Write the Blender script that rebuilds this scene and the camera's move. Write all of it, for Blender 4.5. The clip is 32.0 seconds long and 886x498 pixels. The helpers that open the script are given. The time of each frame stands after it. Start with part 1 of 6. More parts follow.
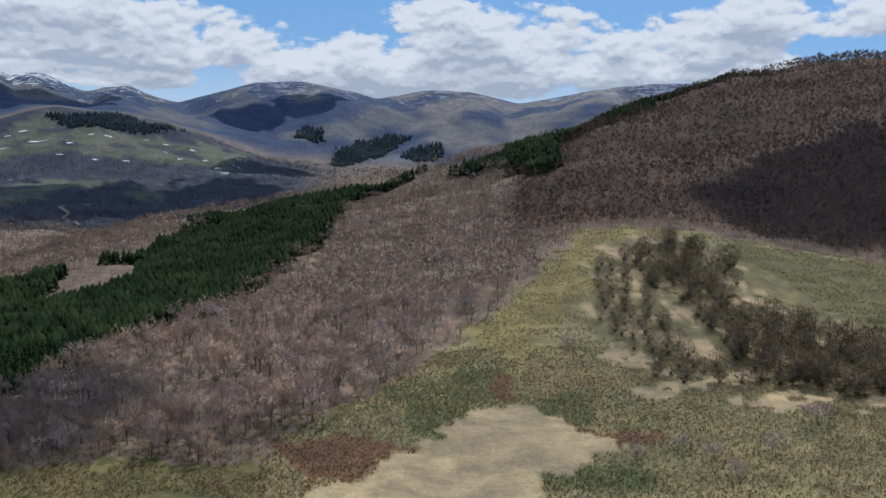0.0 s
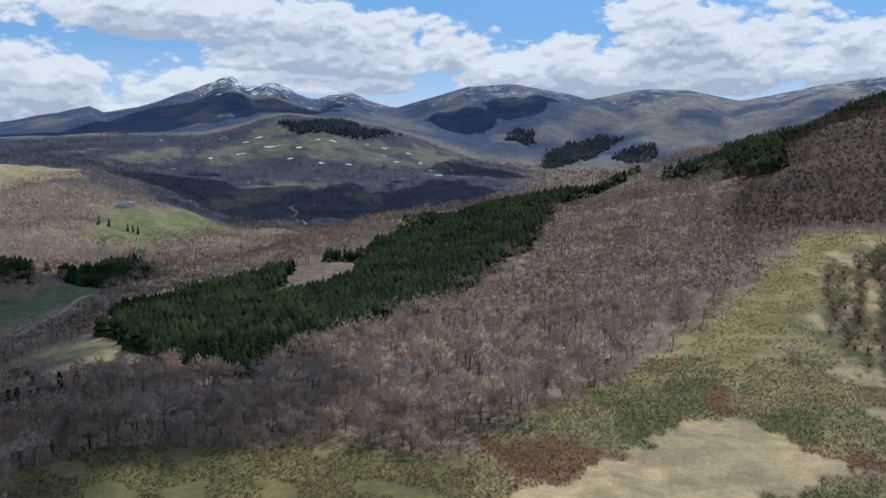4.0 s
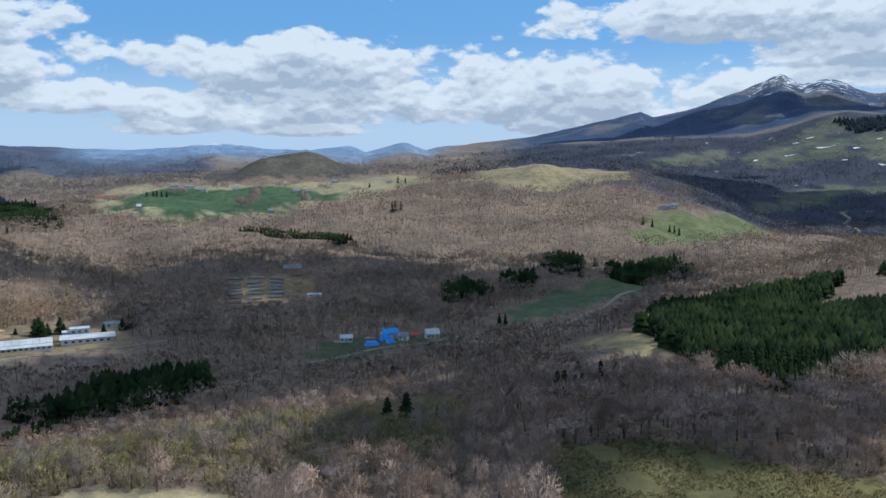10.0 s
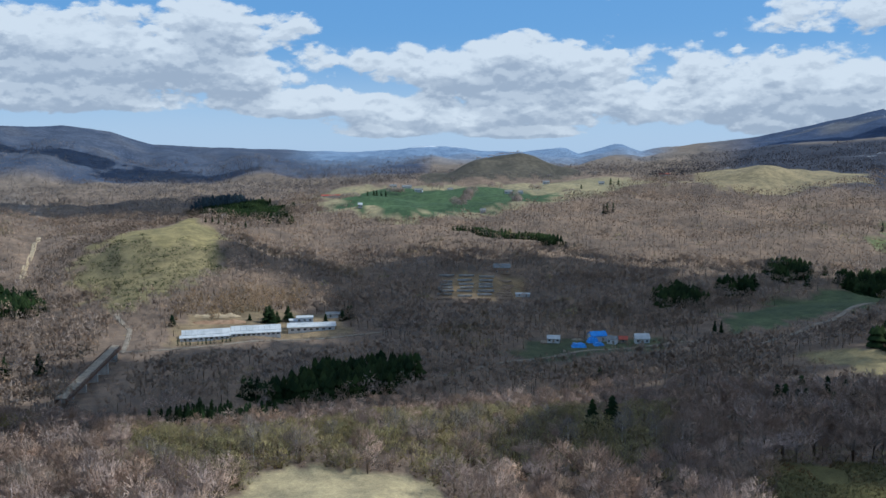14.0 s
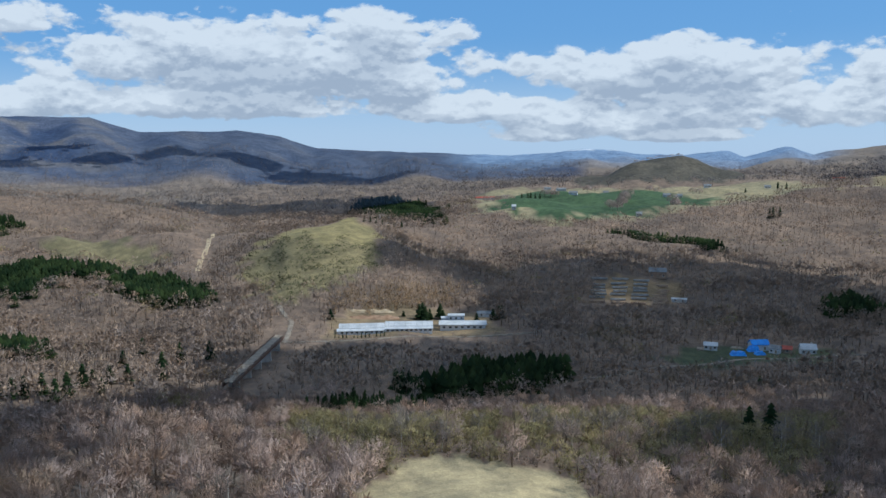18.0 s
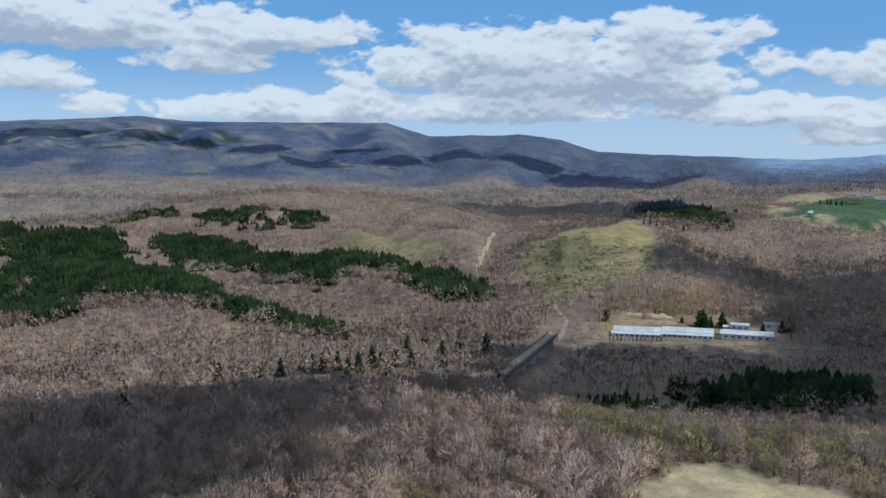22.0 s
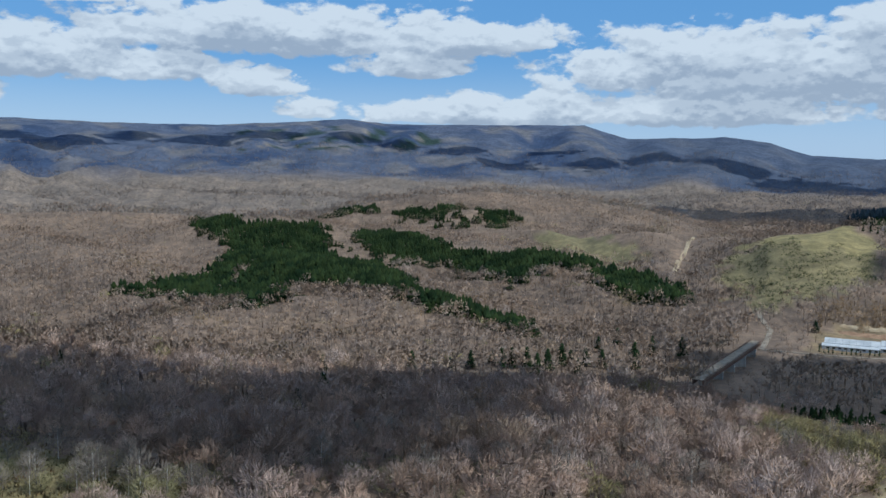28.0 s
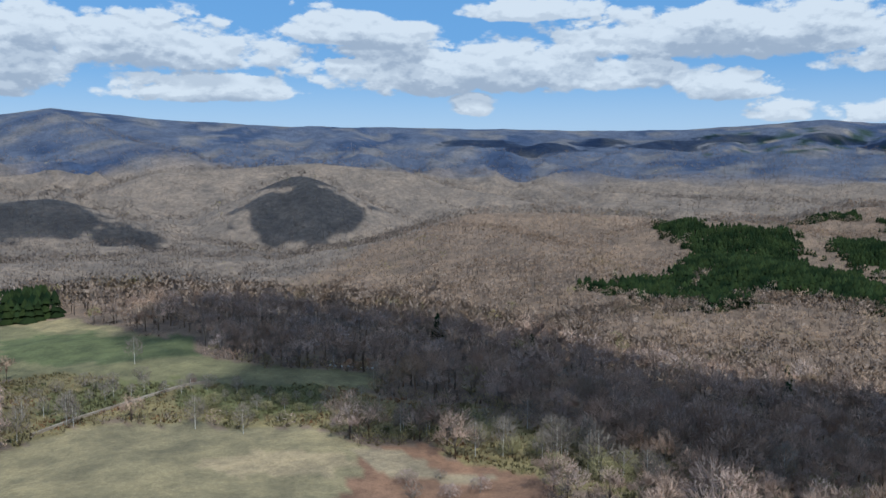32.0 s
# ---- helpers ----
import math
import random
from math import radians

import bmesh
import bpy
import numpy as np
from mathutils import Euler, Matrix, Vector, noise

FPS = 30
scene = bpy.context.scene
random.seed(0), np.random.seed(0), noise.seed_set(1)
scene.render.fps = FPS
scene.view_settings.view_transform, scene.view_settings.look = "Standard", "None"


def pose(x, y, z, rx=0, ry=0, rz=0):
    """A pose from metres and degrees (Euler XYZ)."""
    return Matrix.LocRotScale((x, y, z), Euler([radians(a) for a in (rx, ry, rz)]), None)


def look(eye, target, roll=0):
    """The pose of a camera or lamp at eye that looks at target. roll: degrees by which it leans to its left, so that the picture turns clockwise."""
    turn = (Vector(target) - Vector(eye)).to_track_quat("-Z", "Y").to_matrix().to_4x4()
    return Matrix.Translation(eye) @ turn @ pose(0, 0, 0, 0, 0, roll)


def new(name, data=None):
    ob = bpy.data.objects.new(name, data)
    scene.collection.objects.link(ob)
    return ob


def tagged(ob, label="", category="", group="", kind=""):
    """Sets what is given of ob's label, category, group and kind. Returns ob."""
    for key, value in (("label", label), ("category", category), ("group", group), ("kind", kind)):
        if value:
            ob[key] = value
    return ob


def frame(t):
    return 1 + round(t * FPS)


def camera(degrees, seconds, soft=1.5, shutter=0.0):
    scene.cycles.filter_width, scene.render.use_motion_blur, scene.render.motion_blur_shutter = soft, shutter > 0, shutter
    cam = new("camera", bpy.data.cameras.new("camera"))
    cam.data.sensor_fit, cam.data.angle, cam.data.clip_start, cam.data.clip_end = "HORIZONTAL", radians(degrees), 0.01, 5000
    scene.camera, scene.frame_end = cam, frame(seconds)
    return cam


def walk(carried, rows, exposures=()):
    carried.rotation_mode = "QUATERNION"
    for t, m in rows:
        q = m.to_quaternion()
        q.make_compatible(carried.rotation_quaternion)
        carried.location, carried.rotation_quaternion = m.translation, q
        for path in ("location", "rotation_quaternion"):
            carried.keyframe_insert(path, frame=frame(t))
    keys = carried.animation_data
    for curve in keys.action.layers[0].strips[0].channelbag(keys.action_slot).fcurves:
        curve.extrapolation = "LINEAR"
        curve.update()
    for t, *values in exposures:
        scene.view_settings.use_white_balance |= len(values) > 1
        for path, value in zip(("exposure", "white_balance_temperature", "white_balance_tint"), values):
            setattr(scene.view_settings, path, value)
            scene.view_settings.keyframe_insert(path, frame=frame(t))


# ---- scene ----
# ---- the camera: a drone that hovers, turns to its left and sinks slowly ----
cam = camera(54.84, 32.0, soft=1.5)


def aim(yaw, pitch, roll):
    """The turn of a camera by its bearing (to the left of +y), its rise and its lean, in degrees."""
    return pose(0, 0, 0, 0, 0, yaw) @ pose(0, 0, 0, 90 + pitch) @ pose(0, 0, 0, 0, 0, roll)


FLIGHT = [  # seconds, place, bearing, rise, lean
    (0.0, -0.00, 0.00, 100.00, 0.00, -6.43, 1.42),
    (0.5, -0.11, 0.03, 99.88, 3.86, -6.55, 1.24),
    (1.0, -0.23, 0.02, 99.82, 6.31, -6.62, 1.20),
    (1.5, -0.28, -0.02, 99.83, 6.84, -6.62, 1.22),
    (2.0, -0.30, -0.07, 99.87, 5.66, -6.57, 1.28),
    (2.5, -0.35, -0.06, 99.95, 6.63, -6.59, 1.17),
    (3.0, -0.51, 0.01, 100.05, 9.09, -6.61, 1.07),
    (3.5, -0.67, 0.09, 100.07, 11.94, -6.61, 0.93),
    (5.5, -0.58, 0.39, 99.95, 19.29, -6.54, 0.57),
    (6.0, -0.61, 0.45, 99.92, 22.20, -6.53, 0.48),
    (6.5, -0.68, 0.47, 100.02, 24.65, -6.51, 0.42),
    (7.0, -0.67, 0.38, 100.20, 27.54, -6.51, 0.33),
    (7.5, -0.63, 0.21, 100.47, 30.39, -6.51, 0.30),
    (8.0, -0.50, 0.09, 100.70, 33.17, -6.53, 0.27),
    (8.5, -0.55, 0.00, 100.83, 36.77, -6.60, 0.24),
    (9.0, -0.79, 0.08, 100.76, 41.63, -6.66, 0.06),
    (9.5, -1.06, 0.34, 100.65, 45.95, -6.66, -0.02),
    (10.0, -1.25, 0.62, 100.55, 49.29, -6.65, -0.15),
    (10.5, -1.37, 0.81, 100.45, 51.97, -6.63, -0.19),
    (11.0, -1.42, 0.91, 100.42, 54.69, -6.65, -0.21),
    (11.5, -1.47, 0.92, 100.37, 56.93, -6.68, -0.20),
    (12.0, -1.58, 0.94, 100.36, 58.59, -6.60, -0.21),
    (12.5, -1.67, 0.99, 100.27, 59.58, -6.55, -0.26),
    (13.0, -1.71, 1.11, 100.08, 60.91, -6.56, -0.22),
    (13.5, -1.61, 1.23, 99.75, 62.14, -6.53, -0.25),
    (14.0, -1.32, 1.42, 99.37, 63.42, -6.47, -0.32),
    (14.5, -0.98, 1.67, 99.04, 66.30, -6.41, -0.43),
    (15.0, -0.65, 1.96, 98.76, 68.46, -6.36, -0.56),
    (15.5, -0.40, 2.18, 98.50, 70.58, -6.30, -0.62),
    (17.5, 0.12, 2.33, 97.12, 71.10, -6.20, -0.28),
    (18.0, 0.12, 2.39, 96.71, 73.78, -6.15, -0.34),
    (18.5, 0.02, 2.39, 96.22, 76.51, -6.06, -0.32),
    (19.0, -0.14, 2.40, 95.82, 78.63, -6.01, -0.31),
    (20.0, -0.34, 2.39, 95.03, 83.40, -5.97, -0.27),
    (21.0, -0.44, 2.32, 94.06, 88.17, -5.85, -0.17),
    (21.5, -0.46, 2.31, 93.62, 90.08, -5.83, -0.11),
    (22.0, -0.59, 2.21, 93.14, 92.30, -5.80, -0.07),
    (22.5, -0.72, 2.07, 92.61, 95.03, -5.77, -0.05),
    (23.0, -0.83, 2.04, 92.08, 97.94, -5.74, 0.03),
    (23.5, -0.99, 1.95, 91.52, 101.44, -5.70, 0.12),
    (24.0, -1.14, 1.94, 91.03, 104.39, -5.67, 0.15),
    (24.5, -1.27, 1.96, 90.63, 107.35, -5.61, 0.20),
    (26.5, -1.68, 2.23, 89.54, 108.16, -5.53, 0.57),
    (27.0, -1.78, 2.24, 89.34, 106.65, -5.54, 0.61),
    (27.5, -1.81, 2.20, 89.08, 105.39, -5.55, 0.59),
    (28.0, -1.77, 2.10, 88.70, 105.25, -5.60, 0.41),
    (28.5, -1.65, 2.00, 88.27, 108.92, -5.60, 0.34),
    (29.0, -1.47, 1.85, 87.89, 111.63, -5.53, 0.43),
    (29.5, -1.29, 1.70, 87.56, 113.82, -5.48, 0.19),
    (30.0, -1.14, 1.67, 87.21, 116.60, -5.47, 0.15),
    (30.5, -1.04, 1.63, 86.82, 120.44, -5.42, 0.06),
    (31.0, -0.96, 1.59, 86.36, 124.50, -5.39, -0.02),
    (31.5, -0.88, 1.57, 85.83, 129.39, -5.35, 0.01),
    (32.0, -0.76, 1.61, 85.21, 135.58, -5.29, -0.03),
]
walk(cam, [(t, Matrix.Translation((x, y, z)) @ aim(a, p, r)) for t, x, y, z, a, p, r in FLIGHT], exposures=[(0.0, -0.05, 5860.0, 9.0), (2.0, 0.0, 5860.0, 9.0), (3.0, 0.08, 5860.0, 9.0), (7.0, -0.08, 5580.0, 4.0), (8.5, -0.1, 5580.0, 4.0), (10.0, 0.06, 5580.0, 4.0), (14.0, -0.05, 5580.0, 4.0), (21.0, -0.02, 5620.0, 4.0), (28.0, -0.1, 5540.0, 3.0), (32.0, 0.0, 5620.0, 4.0)])

# ---- world, sun and clouds ----
SUN_BEARING, SUN_RISE = -22.0, 50.0  # bearing to the left of +y, as for the land
WORLD_STRENGTH, SUN_STRENGTH = 0.092, 3.4
CLOUD_LIT, CLOUD_DIM = (8.2, 8.3, 8.5), (4.3, 4.75, 5.55)
sb, sr = radians(SUN_BEARING), radians(SUN_RISE)
TO_SUN = Vector((-math.sin(sb) * math.cos(sr), math.cos(sb) * math.cos(sr), math.sin(sr)))


def tree_of(data):
    data.use_nodes = True
    data.node_tree.nodes.clear()
    return data.node_tree


def node(tree, kind, inputs=None, **settings):
    """A shader node with its settings and its inputs; an input is a value or another node's socket."""
    made = tree.nodes.new(kind)
    for key, value in settings.items():
        setattr(made, key, value)
    for key, value in (inputs or {}).items():
        if isinstance(value, bpy.types.NodeSocket):
            tree.links.new(value, made.inputs[key])
        else:
            made.inputs[key].default_value = value
    return made


def maths(tree, operation, a, b=0.0, clamp=False):
    return node(tree, "ShaderNodeMath", {0: a, 1: b}, operation=operation, use_clamp=clamp).outputs[0]


def ramp(tree, fac, low, high):
    """0 below low, 1 above high, smooth between."""
    return node(tree, "ShaderNodeMapRange", {"Value": fac, "From Min": low, "From Max": high}, interpolation_type="SMOOTHSTEP").outputs[0]


def mix(tree, fac, a, b, blend="MIX"):
    made = node(tree, "ShaderNodeMix", data_type="RGBA", blend_type=blend)
    for k, value in ((0, fac), (6, a), (7, b)):
        if isinstance(value, bpy.types.NodeSocket):
            tree.links.new(value, made.inputs[k])
        else:
            made.inputs[k].default_value = (*value, 1) if isinstance(value, tuple) and len(value) == 3 else value
    return made.outputs[2]


def noise_of(tree, vector, scale, detail=4.0, rough=0.55, warp=0.0):
    return node(tree, "ShaderNodeTexNoise", {"Vector": vector, "Scale": scale, "Detail": detail, "Roughness": rough, "Distortion": warp}).outputs[0]


world = bpy.data.worlds.new("sky")
scene.world = world
tree = tree_of(world)
sky = node(tree, "ShaderNodeTexSky", sky_type="NISHITA", sun_disc=False, sun_elevation=sr, sun_rotation=-sb, altitude=400.0, air_density=1.0, dust_density=0.6, ozone_density=2.0)
way = node(tree, "ShaderNodeTexCoord").outputs["Generated"]
axes = node(tree, "ShaderNodeSeparateXYZ", {0: way})
rise = maths(tree, "MAXIMUM", axes.outputs[2], 0.0)
# cumulus banks that stand round the horizon: bearing, rise, half width, half height, in degrees
BANKS_SOUTH = [(19.4, 6.5, 11.4, 2.1), (8.6, 5.7, 5.7, 1.7), (-2.1, 7.4, 8.3, 2.7), (-13.1, 6.1, 9.8, 1.9), (-21.4, 8.7, 7.6, 1.7),
               (29.1, 8.2, 15.9, 1.9), (42.1, 3.9, 10.6, 2.8), (3.8, 5.7, 12.5, 2.5), (23.6, 4.4, 9.5, 1.1), (32.8, 1.9, 4.9, 0.9),
               (50.0, 3.8, 18.2, 2.5), (64.8, 2.9, 6.1, 1.9), (58.0, 5.6, 13.0, 2.0), (72.0, 3.4, 6.0, 1.2), (81.0, 6.2, 9.8, 3.2), (77.2, 7.7, 4.9, 2.1), (67.0, 1.6, 3.4, 0.7), (57.7, 1.4, 4.2, 0.6)]
BANKS_NORTH = [(102.4, 8.6, 6.8, 1.3), (84.6, 6.5, 14.0, 2.8), (76.1, 8.1, 4.5, 1.5), (90.9, 3.8, 18.2, 1.4), (113.6, 8.8, 17.0, 2.1),
               (108.0, 6.7, 4.5, 1.1), (118.1, 5.5, 3.4, 1.3), (122.9, 6.2, 3.8, 1.3), (103.0, 3.7, 9.5, 1.1), (114.3, 3.7, 2.3, 0.8),
               (140.5, 9.1, 5.3, 1.2), (155.7, 8.0, 10.6, 2.1), (135.4, 6.9, 10.2, 2.1), (133.5, 4.4, 1.7, 1.0), (152.1, 5.4, 7.2, 1.1),
               (129.4, 10.4, 5.3, 0.9), (118.1, 8.6, 8.3, 1.7), (161.7, 6.4, 4.2, 2.3)]
bearing = maths(tree, "MULTIPLY", maths(tree, "ARCTAN2", maths(tree, "MULTIPLY", axes.outputs[0], -1.0), axes.outputs[1]), 57.2958)
degrees_up = maths(tree, "MULTIPLY", maths(tree, "ARCSINE", axes.outputs[2]), 57.2958)


def cloud_cover(lift):
    """How thick the broken cloud is along the view, lift being a small step upwards in degrees."""
    up = maths(tree, "ADD", degrees_up, lift)
    thin = maths(tree, "DIVIDE", 1.0, maths(tree, "ADD", rise, 0.13 + lift * 0.017))
    flat = node(tree, "ShaderNodeCombineXYZ", {0: maths(tree, "MULTIPLY", axes.outputs[0], thin), 1: maths(tree, "MULTIPLY", axes.outputs[1], thin), 2: 3.7})
    puff = node(tree, "ShaderNodeCombineXYZ", {0: axes.outputs[0], 1: axes.outputs[1], 2: maths(tree, "MULTIPLY", up, 0.034)})
    field = maths(tree, "SUBTRACT", maths(tree, "MULTIPLY", noise_of(tree, flat.outputs[0], 1.3, 3.0), 3.2), 1.45)
    field = maths(tree, "SUBTRACT", field, maths(tree, "MULTIPLY", maths(tree, "SUBTRACT", 1.0, ramp(tree, rise, 0.18, 0.3)), 1.2))
    for b, e, wide, high in BANKS_SOUTH + BANKS_NORTH:
        across = maths(tree, "MULTIPLY", maths(tree, "SUBTRACT", bearing, b), 1 / wide)
        along_up = maths(tree, "MULTIPLY", maths(tree, "SUBTRACT", up, e - 0.35 * high), 0.8 / high)
        along_up = maths(tree, "MAXIMUM", along_up, maths(tree, "MULTIPLY", along_up, -2.2))
        gap = maths(tree, "ADD", maths(tree, "MULTIPLY", across, across), maths(tree, "MULTIPLY", along_up, along_up))
        field = maths(tree, "MAXIMUM", field, maths(tree, "SUBTRACT", 1.0, gap))
    bend = noise_of(tree, puff.outputs[0], 26.0, 4.0, 0.6)
    bent = node(tree, "ShaderNodeVectorMath", {0: puff.outputs[0], 1: node(tree, "ShaderNodeCombineXYZ", {0: maths(tree, "MULTIPLY", bend, 0.05), 1: maths(tree, "MULTIPLY", bend, -0.05), 2: maths(tree, "MULTIPLY", bend, 0.05)}).outputs[0]}, operation="ADD").outputs[0]
    large, fine = noise_of(tree, puff.outputs[0], 9.0, 2.0, 0.5), noise_of(tree, puff.outputs[0], 55.0, 5.0, 0.6)
    heaps = maths(tree, "SUBTRACT", 1.0, node(tree, "ShaderNodeTexVoronoi", {"Vector": bent, "Scale": 17.0, "Smoothness": 0.35}, feature="SMOOTH_F1").outputs["Distance"])
    knobs = maths(tree, "SUBTRACT", 1.0, node(tree, "ShaderNodeTexVoronoi", {"Vector": bent, "Scale": 44.0, "Smoothness": 0.3}, feature="SMOOTH_F1").outputs["Distance"])
    billow = maths(tree, "ADD", maths(tree, "MULTIPLY", heaps, 0.72), maths(tree, "ADD", maths(tree, "MULTIPLY", knobs, 0.42), maths(tree, "MULTIPLY", fine, 0.7)))
    return maths(tree, "ADD", maths(tree, "MULTIPLY", field, 0.68), maths(tree, "ADD", maths(tree, "MULTIPLY", large, 1.5), billow))


cover_here, cover_near, cover_above = cloud_cover(0.0), cloud_cover(0.35), cloud_cover(1.3)
amount = ramp(tree, cover_here, 1.56, 1.84)
base_shade = ramp(tree, cover_above, 1.75, 2.3)
dapple = ramp(tree, maths(tree, "SUBTRACT", cover_near, cover_here), -0.16, 0.20)
shaded = maths(tree, "ADD", maths(tree, "MULTIPLY", base_shade, 0.55), maths(tree, "MULTIPLY", dapple, 0.45))
cloud_colour = mix(tree, shaded, CLOUD_LIT, CLOUD_DIM)
air = mix(tree, ramp(tree, rise, 0.0, 0.14), (4.6, 6.3, 8.6), (1.6, 3.9, 7.5))
clear = mix(tree, 0.7, sky.outputs[0], air)
veil = maths(tree, "MULTIPLY", maths(tree, "SUBTRACT", 1.0, ramp(tree, rise, 0.0, 0.12)), 0.5)
sky_colour = mix(tree, maths(tree, "MULTIPLY", amount, 0.95), mix(tree, veil, clear, (5.8, 6.8, 8.2)), cloud_colour)
back = node(tree, "ShaderNodeBackground", {"Color": sky_colour, "Strength": WORLD_STRENGTH})
tree.links.new(back.outputs[0], node(tree, "ShaderNodeOutputWorld").inputs[0])

sun_light = bpy.data.lights.new("sun", "SUN")
sun_light.energy, sun_light.angle, sun_light.color = SUN_STRENGTH, radians(0.53), (1.0, 0.94, 0.84)
sun = new("sun", sun_light)
sun.matrix_world = look(TO_SUN * 3000, (0, 0, 0))

# ---- the lie of the land: break lines round the lookout, each as (bearing, range, height) ----
BROW = [(-40, 300, 22), (-12, 300, 17), (0, 300, 15), (14, 300, 13), (28, 260, 12), (43, 245, 11), (57, 250, 10),
        (68, 243, 12), (80, 245, 11), (88, 280, 2), (100, 300, -2), (116, 310, -3), (124, 330, 2), (134, 360, 8),
        (144, 400, 13), (152, 430, 18), (164, 480, 12), (180, 480, 10)]
FLOOR = [(-40, 560, 30), (-27.6, 560, 41), (-22, 560, 47), (-17, 560, 54), (-12, 560, 56), (-9, 560, 51), (-6, 560, 46), (0, 560, 36), (7, 560, 20), (14, 560, 10),
         (21, 520, 0), (28, 450, -5), (36, 430, -9), (43, 450, -18), (50, 480, -25), (57, 440, -28), (72, 405, -28),
         (80, 405, -27), (88, 430, -25), (100, 450, -28), (116, 520, -28), (124, 560, -28), (134, 640, -20), (144, 700, -12), (180, 800, -5)]
SPUR = [(-40, 1150, 232), (-27, 1150, 232), (-22.8, 1150, 221), (-17.9, 1100, 198), (-14.5, 1020, 168), (-11.4, 950, 148),
        (-7, 900, 119), (-3, 900, 93), (1.8, 950, 78), (8.5, 1000, 55), (14.3, 1000, 28), (22, 950, 3), (28, 880, -6),
        (36, 800, -20), (50, 720, -28), (57, 640, -28), (76, 650, -26), (88, 640, -27), (124, 640, -28), (180, 900, -10)]
RIM = [(-40, 1500, 150), (-10, 1500, 60), (0, 1300, 20), (7, 1300, -15), (21, 1250, -26), (28, 1200, -18), (32, 1350, 16),
       (36, 1500, 62), (43, 1500, 72), (50, 1350, 44), (57, 1200, 30), (64, 1150, 27), (71, 1120, 22), (75, 950, 17),
       (77, 850, 18), (80, 850, 27), (84, 850, 19), (87, 950, 0), (89.3, 1100, -8), (93, 1300, 28), (98, 1300, 38),
       (103, 1400, 52), (110, 1400, 40), (116, 1250, 26), (127, 1250, 25), (134, 1250, 17), (139, 1200, -2),
       (144, 1100, -18), (150, 1100, -20), (180, 1100, -10)]
DIP = [(-40, 1700, 100), (0, 1600, 0), (7, 1600, -22), (21, 1550, -26), (28, 1600, -20), (32, 1700, 14), (36, 1750, 52), (43, 1750, 62), (50, 1650, 46), (57, 1650, 40),
       (64, 1650, 34), (71, 1500, 22), (77, 1200, 6), (84, 1150, -2), (89.3, 1350, -12), (93, 1550, 2), (103, 1650, 18), (110, 1650, 10),
       (116, 1600, 5), (127, 1600, -5), (134, 1550, -18), (144, 1450, -30), (155, 1450, -10), (180, 1500, -10)]
MIDDLE = [(-40, 1900, 70), (0, 1900, 20), (7, 1900, 22), (14, 2000, 44), (21, 2000, 50), (28, 2000, 34), (32, 2000, 40), (36, 2000, 58), (43, 2000, 66),
          (50, 1900, 42), (55.8, 1900, 60), (57.2, 1900, 84), (58.2, 1900, 91), (61.0, 1900, 90), (61.8, 1900, 78), (62.9, 1900, 54), (66, 1900, 36), (71, 1900, 22), (80, 1700, 2),
          (88, 1700, -7), (93, 1900, 8), (108, 2000, 28), (116, 2000, 38), (124, 2000, 48), (130, 2000, 4), (136, 2000, 14),
          (145, 2000, 34), (155, 2000, 40), (163, 2000, 50), (180, 1900, 40)]
HOLLOW = [(-40, 2300, 50), (7, 2300, 36), (11, 2300, 54), (16, 2300, 96), (22, 2300, 122), (27, 2300, 100), (31, 2300, 84), (36, 2300, 92), (50, 2300, 52), (57, 2200, 42), (71, 2300, 20),
          (93, 2250, 2), (108, 2300, 18), (124, 2350, 20), (134, 2350, 15), (149, 2400, 50), (160, 2300, 40), (180, 2300, 40)]
FOOT = [(-40, 2600, 60), (7, 2600, 44), (11.3, 2600, 66), (14, 2600, 104), (16.5, 2600, 146), (18, 2600, 166), (20.9, 2600, 190), (24.2, 2600, 200), (25.8, 2600, 186), (28, 2600, 154),
        (30, 2600, 138), (34, 2600, 136), (38.6, 2600, 120), (43, 2600, 112), (50, 2600, 74), (57, 2600, 50), (71, 2600, 30), (80, 2600, 16), (93, 2600, 20),
        (108, 2600, 50), (124, 2600, 60), (145, 2700, 90), (180, 2700, 90)]
CREST = [(-40, 4000, 440), (-13.2, 4000, 434), (-9.3, 4000, 396), (-4.9, 4000, 334), (-1.6, 4000, 384), (1.3, 4000, 387), (4.6, 4000, 341), (6.1, 4000, 366),
         (9.4, 4000, 410), (12.4, 4000, 396), (17.3, 4000, 292), (19.1, 4000, 323), (20.1, 4000, 356), (21.6, 4000, 344), (22.6, 4000, 322), (23.7, 4000, 345),
         (24.5, 4000, 376), (25.3, 4000, 394), (25.9, 4000, 387), (26.7, 4000, 369), (27.3, 4000, 392), (28.0, 4000, 423), (28.9, 4000, 395), (30.0, 4000, 359),
         (31.5, 4000, 310), (33.4, 4000, 273), (35.6, 4000, 242), (36.4, 4000, 265), (43.2, 4000, 160), (49.5, 4000, 112), (50.4, 4000, 98), (51.8, 4000, 136),
         (54.4, 4000, 90), (55.4, 4000, 120), (58, 4000, 100), (61, 4000, 106), (62.5, 4000, 124), (64.2, 4000, 133), (66, 4000, 118), (68.9, 4000, 102),
         (74, 4000, 116), (82.2, 4000, 140), (84.5, 4000, 198), (87.2, 4000, 222), (93.2, 4000, 214), (96, 4000, 276), (109, 4000, 278)]
